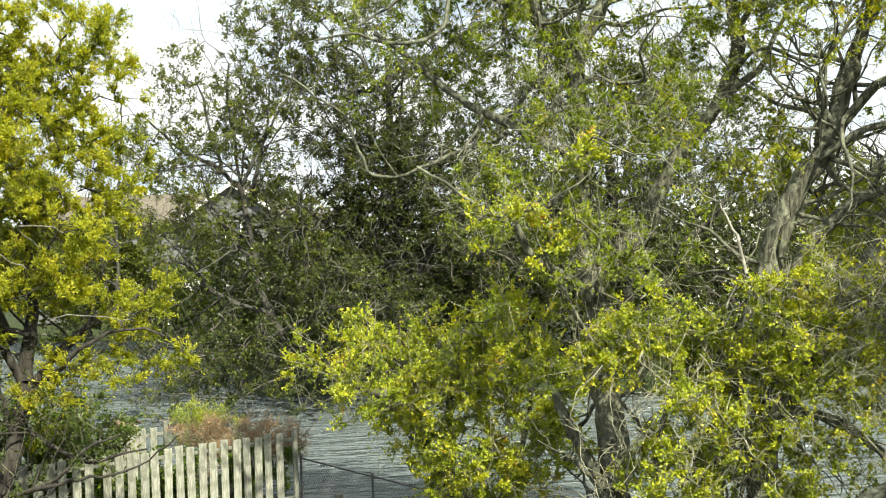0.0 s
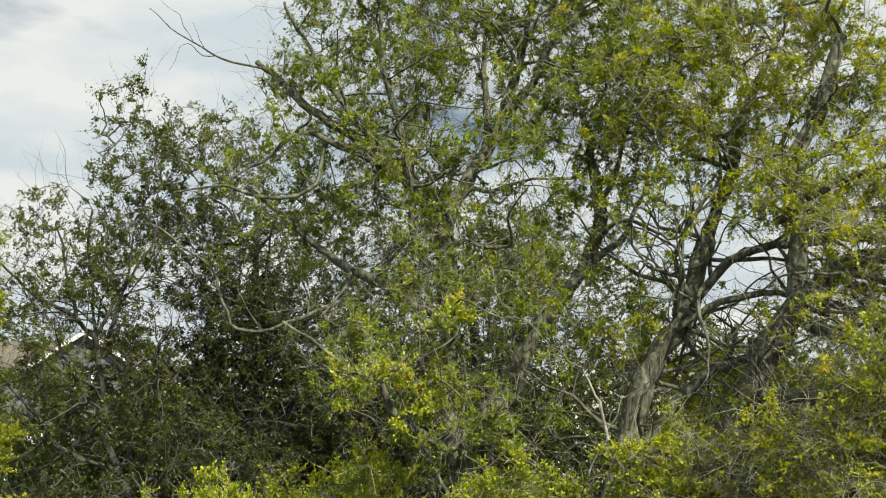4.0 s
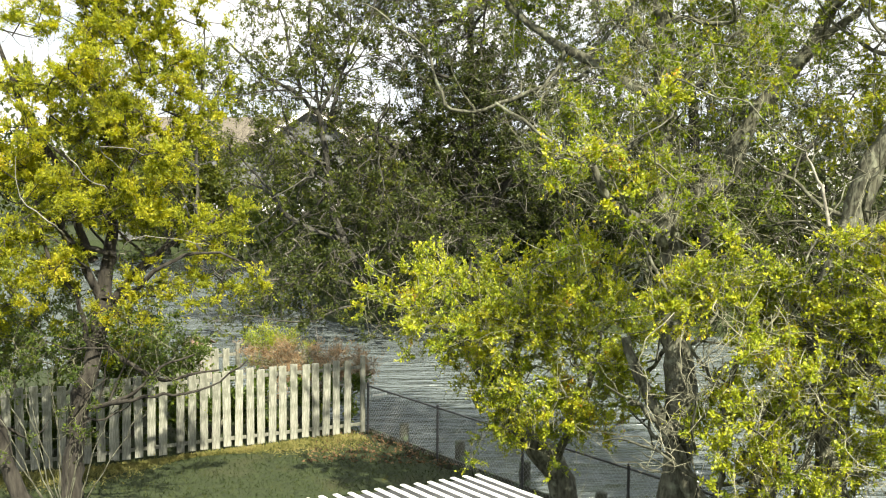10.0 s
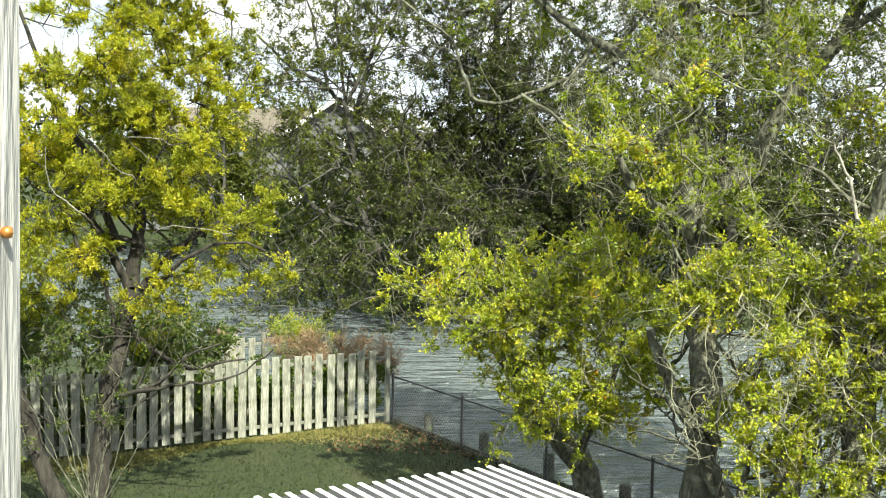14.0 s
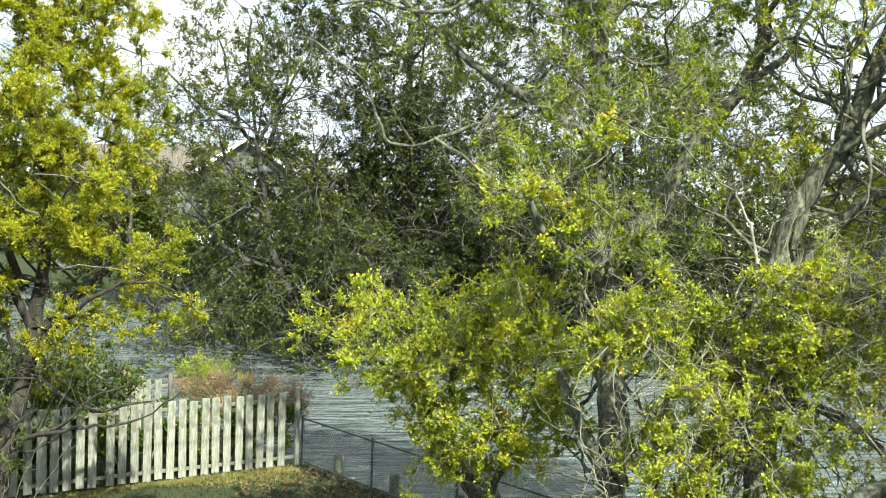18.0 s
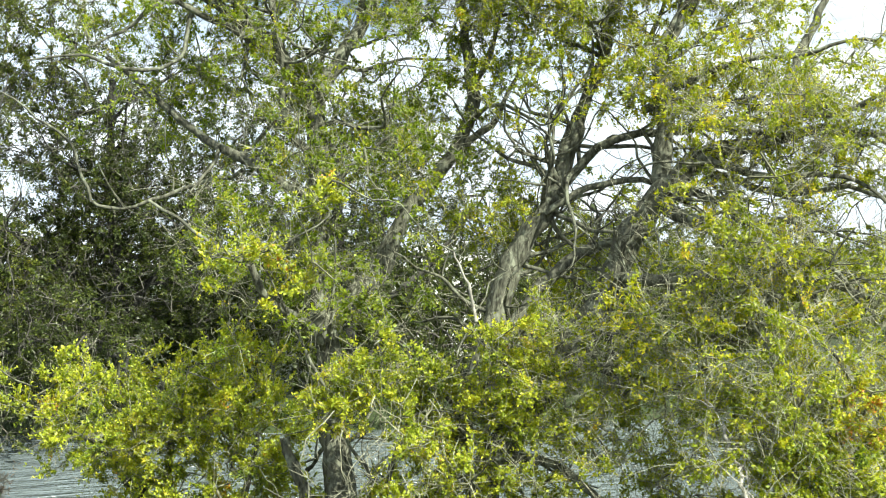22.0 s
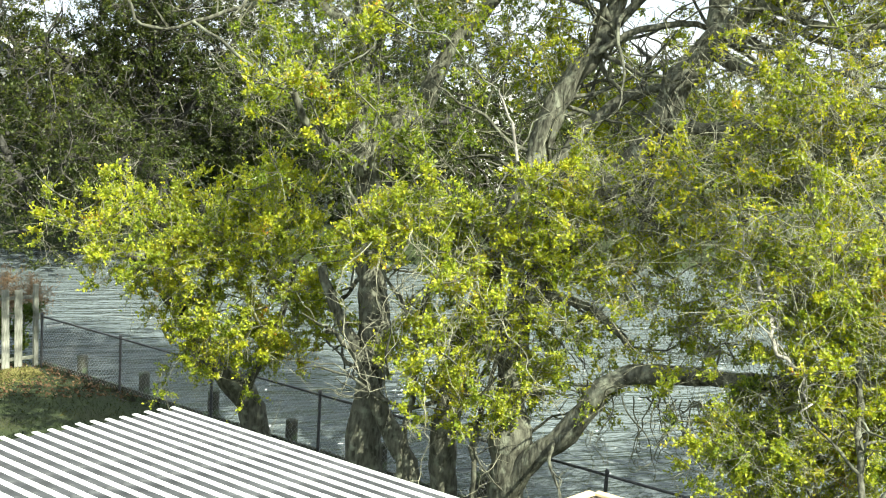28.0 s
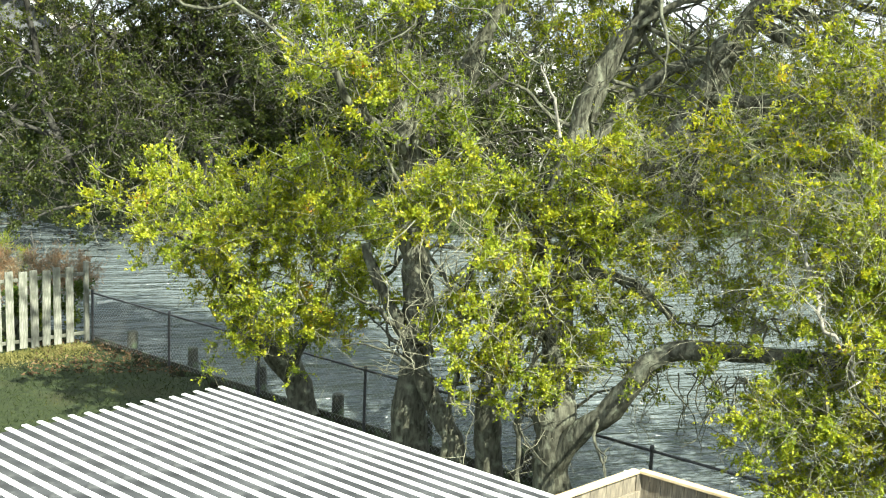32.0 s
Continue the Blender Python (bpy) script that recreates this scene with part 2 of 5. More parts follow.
# light grey wall painted darker, since the sun here would light it
SIDING = material("shade-grey house siding", (0.10, 0.106, 0.112), (0.15, 0.157, 0.165), 0.75, 3, (0.2, 0.2, 6))
WHITE_TRIM = material("white trim", (0.76, 0.77, 0.78), (0.85, 0.85, 0.85), 0.6, 4)
SHINGLE = material("tan roof shingle", (0.085, 0.075, 0.06), (0.155, 0.135, 0.108), 0.95, 5, (1, 1, 3), bump=0.4, bump_scale=14)
WHITE_SIDING = material("white house siding", (0.70, 0.70, 0.68), (0.82, 0.82, 0.80), 0.7, 3, (0.2, 0.2, 6))
RUST_ROOF = material("brown shed roof", (0.09, 0.06, 0.042), (0.17, 0.115, 0.08), 0.85, 6, bump=0.3)
DOCK_WOOD = material("grey dock board", (0.2, 0.185, 0.16), (0.38, 0.35, 0.31), 0.9, 8, (4, 1, 1), bump=0.3, jitter=0.15)

GLASS = bpy.data.materials.new("window glass")
GLASS.use_nodes = True
g = GLASS.node_tree.nodes["Principled BSDF"]
g.inputs["Base Color"].default_value, g.inputs["Roughness"].default_value, g.inputs["Metallic"].default_value = (0.05, 0.06, 0.07, 1), 0.06, 0.0
g.inputs["Specular IOR Level"].default_value = 0.9

WATER = bpy.data.materials.new("rippled creek water")
WATER.use_nodes = True
n, l = WATER.node_tree.nodes, WATER.node_tree.links
b = n["Principled BSDF"]
b.inputs["Base Color"].default_value, b.inputs["Roughness"].default_value, b.inputs["IOR"].default_value = (0.115, 0.137, 0.145, 1), 0.10, 1.33
co, mp, wv, n2, mx, bp = n.new("ShaderNodeTexCoord"), n.new("ShaderNodeMapping"), n.new("ShaderNodeTexNoise"), n.new("ShaderNodeTexNoise"), n.new("ShaderNodeMath"), n.new("ShaderNodeBump")
mp.inputs["Rotation"].default_value, mp.inputs["Scale"].default_value = (0, 0, radians(8)), (0.22, 1.0, 1)
wv.inputs["Scale"].default_value, wv.inputs["Detail"].default_value, wv.inputs["Distortion"].default_value = 1.9, 3, 0.6
n2.inputs["Scale"].default_value, n2.inputs["Detail"].default_value = 9, 2
mx.operation = "MULTIPLY_ADD"
mx.inputs[1].default_value = 0.25
bp.inputs["Strength"].default_value, bp.inputs["Distance"].default_value = 1.0, 0.6
l.new(co.outputs["Object"], mp.inputs["Vector"])
l.new(mp.outputs["Vector"], wv.inputs["Vector"])
l.new(mp.outputs["Vector"], n2.inputs["Vector"])
l.new(n2.outputs["Fac"], mx.inputs[0])
l.new(wv.outputs["Fac"], mx.inputs[2])
l.new(mx.outputs[0], bp.inputs["Height"])
l.new(bp.outputs["Normal"], b.inputs["Normal"])


# ---------------------------------------------------------------- makers
def mesh_of(name, verts, faces, mat, smooth=False):
    me = bpy.data.meshes.new(name)
    me.from_pydata([tuple(v) for v in verts], [], faces)
    me.materials.append(mat)
    if smooth:
        me.polygons.foreach_set("use_smooth", [True] * len(me.polygons))
    return me


def quick_mesh(name, verts, faces, mat, smooth=False):
    """A mesh from arrays: verts (n, 3), faces (m, 3 or 4)."""
    me = bpy.data.meshes.new(name)
    verts, faces = np.asarray(verts, np.float32), np.asarray(faces, np.int32)
    k = faces.shape[1]
    me.vertices.add(len(verts))
    me.vertices.foreach_set("co", verts.ravel())
    me.loops.add(faces.size)
    me.loops.foreach_set("vertex_index", faces.ravel())
    me.polygons.add(len(faces))
    me.polygons.foreach_set("loop_start", np.arange(0, faces.size, k, dtype=np.int32))
    if smooth:
        me.polygons.foreach_set("use_smooth", np.ones(len(faces), bool))
    me.update(calc_edges=True)
    me.materials.append(mat)
    return me


def empty(name, place, label, category, group="", kind="", turn=0.0):
    ob = new(name)
    ob.matrix_world = pose(*place, 0, 0, turn)
    return tagged(ob, label, category, group, kind)


def part(name, data, parent, label="", m=None, kind=""):
    """A mesh under its thing; m is its pose in the thing's own space."""
    ob = new(name, data)
    ob.parent = parent
    if m is not None:
        ob.matrix_basis = m
    return tagged(ob, label, kind=kind)


def box(name, size, mat, bevel=0.006, centre=(0, 0, 0)):
    bm = bmesh.new()
    bmesh.ops.create_cube(bm, size=1)
    bmesh.ops.scale(bm, vec=size, verts=bm.verts)
    if bevel:
        bmesh.ops.bevel(bm, geom=bm.edges[:], offset=min(bevel, min(size) * 0.3), segments=1, affect="EDGES")
    bmesh.ops.translate(bm, vec=centre, verts=bm.verts)
    me = bpy.data.meshes.new(name)
    bm.to_mesh(me)
    bm.free()
    me.materials.append(mat)
    return me


def tube_arrays(points, radii, sides=7, wobble=0.0, rng=None, caps=False):
    """Rings along a polyline, as arrays."""
    p = np.asarray(points, float)
    d = np.gradient(p, axis=0)
    d /= np.linalg.norm(d, axis=1, keepdims=True) + 1e-9
    u = np.zeros_like(d)
    last = np.cross(d[0], [0.31, 0.87, 0.22])
    for i in range(len(d)):
        last = last - d[i] * (last @ d[i])
        last = last / (np.linalg.norm(last) + 1e-9)
        u[i] = last
    v = np.cross(d, u)
    a = np.linspace(0, 2 * np.pi, sides, endpoint=False)
    r = np.asarray(radii, float)[:, None] * np.ones(sides)
    if wobble:
        r = r * (1 + wobble * rng.standard_normal(r.shape))
    ring = p[:, None] + r[..., None] * (np.cos(a)[None, :, None] * u[:, None] + np.sin(a)[None, :, None] * v[:, None])
    i, j = np.meshgrid(np.arange(len(p) - 1), np.arange(sides), indexing="ij")
    k = (j + 1) % sides
    f = np.stack([i * sides + j, i * sides + k, (i + 1) * sides + k, (i + 1) * sides + j], -1).reshape(-1, 4)
    return ring.reshape(-1, 3), f


def joined(pieces):
    verts, faces, at = [], [], 0
    for v, f in pieces:
        verts.append(v)
        faces.append(f + at)
        at += len(v)
    return np.concatenate(verts), np.concatenate(faces)


def smooth_line(points, step=0.18):
    """A Catmull-Rom line through a few points, cut into even steps."""
    p = np.asarray(points, float)
    q = np.concatenate([[2 * p[0] - p[1]], p, [2 * p[-1] - p[-2]]])
    out = []
    for i in range(1, len(q) - 2):
        n_ = max(2, int(np.linalg.norm(q[i + 1] - q[i]) / step))
        t = np.linspace(0, 1, n_, endpoint=False)[:, None]
        a_, b_, c_, d_ = q[i - 1], q[i], q[i + 1], q[i + 2]
        out.append(0.5 * (2 * b_ + (c_ - a_) * t + (2 * a_ - 5 * b_ + 4 * c_ - d_) * t**2 + (3 * b_ - a_ - 3 * c_ + d_) * t**3))
    out.append(p[-1:])
    return np.concatenate(out)


def prisms(p0, p1, r0, r1):
    """Three-sided tapered twigs, all at once."""
    d = p1 - p0
    d /= np.linalg.norm(d, axis=1, keepdims=True) + 1e-9
    ref = np.where(np.abs(d[:, 2:3]) > 0.9, [[1.0, 0, 0]], [[0, 0, 1.0]])
    u = np.cross(d, ref)
    u /= np.linalg.norm(u, axis=1, keepdims=True) + 1e-9
    v = np.cross(d, u)
    rings = []
    for p, r in ((p0, r0), (p1, r1)):
        for k in range(3):
            a = 2 * np.pi * k / 3
            rings.append(p + r[:, None] * (np.cos(a) * u + np.sin(a) * v))
    verts = np.stack(rings, 1).reshape(-1, 3)
    base = 6 * np.arange(len(p0))[:, None]
    f = np.concatenate([base + np.array([[k, (k + 1) % 3, 3 + (k + 1) % 3, 3 + k]]) for k in range(3)])
    return verts, f


def blades(at, along, size, width, rng, fold=0.25, face=0.0):
    """Leaf blades: a kite of four corners, folded a little along its rib; face turns their upper sides to the sky."""
    n_ = len(at)
    along = along / (np.linalg.norm(along, axis=1, keepdims=True) + 1e-9)
    side = np.cross(along, rng.standard_normal((n_, 3)) + [0, 0, face])
    side /= np.linalg.norm(side, axis=1, keepdims=True) + 1e-9
    up = np.cross(side, along)
    s, w = size[:, None], (size * width)[:, None]
    mid = at + 0.5 * s * along + fold * w * up
    verts = np.stack([at, mid + 0.5 * w * side, at + s * along, mid - 0.5 * w * side], 1).reshape(-1, 3)
    return verts, 4 * np.arange(n_)[:, None] + np.arange(4)[None]


def in_blob(rng, blob, n_, shell=0.5):
    """Points in an ellipsoid, more of them towards its skin."""
    x, y, z, a, b_, c = blob
    d = rng.standard_normal((n_, 3))
    d /= np.linalg.norm(d, axis=1, keepdims=True)
    r = rng.random(n_) ** shell * (1 + 0.16 * rng.standard_normal(n_))
    return np.array([x, y, z]) + d * r[:, None] * [a, b_, c]


def clumped(rng, blob, n_, shell, spread_, together):
    """Points in an ellipsoid, gathered in small knots with air between them."""
    c = in_blob(rng, blob, max(2, n_ // together), shell)
    return np.repeat(c, together, 0) + spread_ * rng.standard_normal((len(c) * together, 3))


def spikes(p0, p1, r0):
    """Three-sided twig ends that run out to a point."""
    v, f = prisms(p0, p1, r0, 0 * r0)
    n_ = len(p0)
    v = v.reshape(n_, 6, 3)[:, :4].reshape(-1, 3)
    base = 4 * np.arange(n_)[:, None]
    return v, np.concatenate([base + np.array([[k, (k + 1) % 3, 3]]) for k in range(3)])


def twig_mesh(name, start, middle, ends, r0, r1, mat):
    """Forked twigs: one stalk from start to middle, then a point for each array in ends."""
    v, f = prisms(start, middle, np.full(len(start), r0), np.full(len(start), r1))
    pieces = [(v, np.concatenate([f[:, :3], f[:, [0, 2, 3]]]))]
    pieces += [spikes(middle, e, np.full(len(start), r1)) for e in ends]
    return quick_mesh(name, *joined(pieces), mat)


def wander(rng, start, way, length, steps, curl, pull=(0, 0, 0)):
    """A line that leaves start along way and turns a little at each step."""
    line, d = [np.array(start, float)], np.array(way, float)
    for _ in range(steps):
        d = d / np.linalg.norm(d) + curl * rng.standard_normal(3) + np.array(pull)
        line.append(line[-1] + d / np.linalg.norm(d) * length / steps)
    return smooth_line(np.array(line), length / (2.5 * steps))


def tree(name, base, limbs, blobs, leaf, bark, label, seed, per_m3=5.5, sprigs=6, per_sprig=15, leaf_size=0.062, leaf_width=0.55, reach=0.30,
         bare=0.36, subs=16, sub_len=2.2, droop=0.12, sides=12, twig_r=0.006, shell=0.5, twig_mat=None, group="trees on the near bank", category="tree", upright=0.0,
         tangle=0, curl_len=0.55, knot=0.16, together=3, stray=0.5, sag=(0, 0, 0.05), bare_r=1.0):
    """A tree from its main limbs and the masses of its crown: boughs grow from the nearest limb out to each spray of leaves."""
    rng = np.random.default_rng(seed)
    thing = empty(name, base, label, category, group)
    off = np.array(base, float)
    nodes, wide = [], []
    for kind, r0, r1, pts in limbs:
        line = smooth_line(np.array(pts, float) - off, 0.12 if kind == "dead_limb" else 0.18)
        shake = rng.standard_normal((len(line) + 4, 3))
        shake = sum(shake[k:k + len(line)] for k in range(5)) / 5
        line[1:-1] += (0.07 if kind == "dead_limb" else 0.085) * shake[1:-1]
        rad = np.linspace(r0, r1, len(line))
        if kind in ("trunk", "stem"):
            rad[:4] *= np.array([1.35, 1.2, 1.1, 1.04])[: len(rad[:4])]
        lumps = np.convolve(rng.standard_normal(len(rad) + 4), np.ones(5) / 5, "valid")[: len(rad)]
        v, f = tube_arrays(line, rad * (1 + 0.2 * lumps), sides, 0.06, rng)
        part(kind, quick_mesh(kind, v, f, PALE_WOOD if kind == "dead_limb" else bark, True), thing)
        nodes += list(line[::2])
        wide += list(rad[::2])
    # gnarled side branches, each with a few of its own
    main = np.array(nodes)
    high = np.flatnonzero(main[:, 2] > min(1.4, 0.3 * main[:, 2].max()))
    for k in range(subs):
        i = int(rng.choice(high))
        way = rng.standard_normal(3) * [1, 1, 0.6] + [0, 0, 0.45]
        line = wander(rng, main[i], way, sub_len * rng.uniform(0.7, 1.3), 8, 0.27, sag)
        r_in = min(0.5 * wide[i], 0.020 * sub_len)
        rad = r_in * np.linspace(1, 0.22, len(line))
        pieces = [tube_arrays(line, rad, 6, 0.06, rng)]
        grown = [(line, rad)]
        for _ in range(3):
            j = int(rng.integers(len(line) // 4, len(line) - 2))
            side = wander(rng, line[j], line[j + 1] - line[j - 1] + 0.22 * sub_len * rng.standard_normal(3) * 0.5, sub_len * rng.uniform(0.3, 0.6), 6, 0.33, sag)
            r2 = 0.6 * rad[j] * np.linspace(1, 0.3, len(side))
            pieces.append(tube_arrays(side, r2, 5))
            grown.append((side, r2))
        part("branch", quick_mesh("branch", *joined(pieces), bark, True), thing)
        for l_, r_ in grown:
            nodes += list(l_[::3])
            wide += list(r_[::3])
    fixed = len(nodes)
    targets = np.concatenate([clumped(rng, (b_[0] - off[0], b_[1] - off[1], b_[2] - off[2], *b_[3:]), max(4, int(per_m3 * 4.19 * b_[3] * b_[4] * b_[5])), shell, knot, together) for b_ in blobs])
    known = np.zeros((fixed + 9 * len(targets), 3))
    known[:fixed] = np.array(nodes)
    count, par = fixed, np.full(len(known), -1)
    near = np.array([np.min(((known[:fixed] - t) ** 2).sum(1)) for t in targets])
    ends = []
    for t in targets[np.argsort(near)]:
        k = int(np.argmin(((known[:count] - t) ** 2).sum(1)))
        gap = t - known[k]
        far = np.linalg.norm(gap)
        steps = int(np.clip(far / 0.2, 1, 8))
        bend = rng.standard_normal(3) * 0.13 * far
        last = k
        for s in range(1, steps + 1):
            w = s / steps
            known[count] = known[k] + gap * w + bend * math.sin(math.pi * w) + np.array([0, 0, 0.10 * far * math.sin(math.pi * w)]) + (rng.standard_normal(3) * 0.02 * min(far, 1.2) if s < steps else 0)
            par[count] = last
            last = count
            count += 1
        ends.append(last)
    load = np.zeros(count)
    load[ends] += 1
    for i in range(count - 1, fixed - 1, -1):
        if par[i] >= 0:
            load[par[i]] += load[i]
    idx = np.arange(fixed, count)
    rad = np.minimum(twig_r * np.maximum(load[:count], 1) ** 0.40, 4 * twig_r)
    v, f = prisms(known[par[idx]], known[idx], np.minimum(rad[par[idx]], 1.25 * rad[idx]), rad[idx])
    part("bough", quick_mesh("bough", v, f, BOUGH if twig_mat is None else twig_mat), thing, kind="stuff")
    tips = known[np.array(ends)]
    out = tips - known[par[np.array(ends)]]
    out /= np.linalg.norm(out, axis=1, keepdims=True) + 1e-9
    start = np.repeat(tips, sprigs, 0)
    way = np.repeat(out, sprigs, 0) * 0.9 + stray * rng.standard_normal((len(start), 3)) + [0, 0, upright - droop]
    way /= np.linalg.norm(way, axis=1, keepdims=True)
    length = reach * (0.5 + 0.9 * rng.random(len(start)))
    end = start + way * length[:, None]
    middle = start + way * (0.5 * length)[:, None] + rng.standard_normal(start.shape) * (0.13 * length)[:, None]
    fork = middle + (way + 0.8 * rng.standard_normal(start.shape)) * (0.45 * length)[:, None]
    part("twig", twig_mesh("twig", start, middle, [end, fork], twig_r * 0.65, twig_r * 0.45, twig_mat or TWIG), thing, kind="stuff")
    if tangle:
        # long bare twigs that twist between the leaves
        a_ = np.repeat(tips, tangle, 0)
        w_ = np.repeat(out, tangle, 0) * 0.4 + rng.standard_normal(a_.shape) + [0, 0, -droop]
        w_ /= np.linalg.norm(w_, axis=1, keepdims=True)
        l_ = curl_len * (0.4 + rng.random((len(a_), 1)))
        b_ = a_ + 0.4 * l_ * w_
        w_ = w_ + 0.8 * rng.standard_normal(a_.shape)
        c_ = b_ + 0.35 * l_ * w_
        d_ = c_ + 0.35 * l_ * (w_ + 0.6 * rng.standard_normal(a_.shape))
        e_ = c_ + 0.30 * l_ * (w_ + 0.9 * rng.standard_normal(a_.shape))
        g_ = b_ + 0.40 * l_ * (w_ + 0.9 * rng.standard_normal(a_.shape))
        v, f = joined([prisms(a_, b_, np.full(len(a_), bare_r * twig_r * 0.6), np.full(len(a_), bare_r * twig_r * 0.5)), prisms(b_, c_, np.full(len(a_), bare_r * twig_r * 0.5), np.full(len(a_), bare_r * twig_r * 0.38))])
        whole = joined([(v, np.concatenate([f[:, :3], f[:, [0, 2, 3]]]))] + [spikes(p, q, np.full(len(a_), bare_r * twig_r * 0.4)) for p, q in ((c_, d_), (c_, e_), (b_, g_))])
        part("bare_twig", quick_mesh("bare_twig", *whole, twig_mat or TWIG), thing, kind="stuff")
    leafy = rng.random(len(start)) > bare
    s2, m2, e2, f2 = (np.repeat(q[leafy], per_sprig, 0) for q in (start, middle, end, fork))
    k2 = np.repeat(way[leafy], per_sprig, 0)
    along = rng.random((len(s2), 1)) ** 0.7 * 2
    tip = np.where(rng.random((len(s2), 1)) < 0.5, e2, f2)
    along = np.maximum(along, 0.25)
    at = np.where(along < 1, s2 + (m2 - s2) * along, m2 + (tip - m2) * (along - 1)) + 0.2 * leaf_size * rng.standard_normal(s2.shape)
    heading = k2 * 0.6 + 0.7 * rng.standard_normal((len(at), 3)) + [0, 0, 0.2 + 0.3 * upright]
    v, f = blades(at, heading, leaf_size * (0.6 + 0.8 * rng.random(len(at))), leaf_width, rng, face=1.0)
    part("foliage", quick_mesh("foliage", v, f, leaf), thing, kind="stuff")
    return thing


# ---------------------------------------------------------------- ground and water
FENCE_A, FENCE_B = Vector((-1.05, 24.95, 0)), Vector((8.6, 11.0, 0))    # the wire fence along the water
WATER_Z = -0.6


def near_shore(x):
    return np.interp(x, [-200, -60, -9, -4.2, -1.6, -0.6, 9.0, 11.5, 16, 30, 80, 300], [60, 40, 33, 30.5, 27.2, 25.1, 11.2, 12.6, 13.6, 6, -10, -60])


def far_shore(x):
    return np.interp(x, [-400, -60, -12, -7, -4, 10, 32, 45, 70, 400], [130, 90, 78, 66, 47, 43.5, 42, 50, 62, 120])


def ground_z(x, y):
    d = np.minimum(y - near_shore(x), far_shore(x) - y)          # above 0 in the water
    far = y > 0.5 * (near_shore(x) + far_shore(x))
    land = np.where(far, 0.5 + 0.02 * np.clip(-d, 0, 60), 0.04 * np.sin(0.9 * x) * np.cos(0.7 * y))
    t = np.clip((d + np.where(far, 2.0, 0.35)) / np.where(far, 3.0, 0.5), 0, 1)
    return land * (1 - t) + t * -2.2


def spread(lo, hi, n_, reach_):
    mid = np.linspace(lo, hi, n_)
    tail = np.geomspace(1, reach_, 14)
    return np.concatenate([lo - tail[::-1], mid, hi + tail])


gx, gy = spread(-34, 50, 120, 2500), spread(-6, 96, 140, 2500)
GX, GY = np.meshgrid(gx, gy, indexing="ij")
gv = np.stack([GX, GY, ground_z(GX, GY)], -1).reshape(-1, 3)
gi, gj = np.meshgrid(np.arange(len(gx) - 1), np.arange(len(gy) - 1), indexing="ij")
gq = gi * len(gy) + gj
gf = np.stack([gq, gq + len(gy), gq + len(gy) + 1, gq + 1], -1).reshape(-1, 4)
tagged(new("ground", quick_mesh("ground", gv, gf, LAWN, True)), "mown lawn in shade-darkened green with bare brown patches and grassy creek banks", "ground", kind="structure")

wv_ = np.array([(x, y, WATER_Z) for x in (-2400.0, 2400.0) for y in (-600.0, 2400.0)])
tagged(new("water", quick_mesh("water", wv_, [(0, 2, 3, 1)], WATER)), "grey rippled creek water reflecting the bright sky", "water", kind="structure")

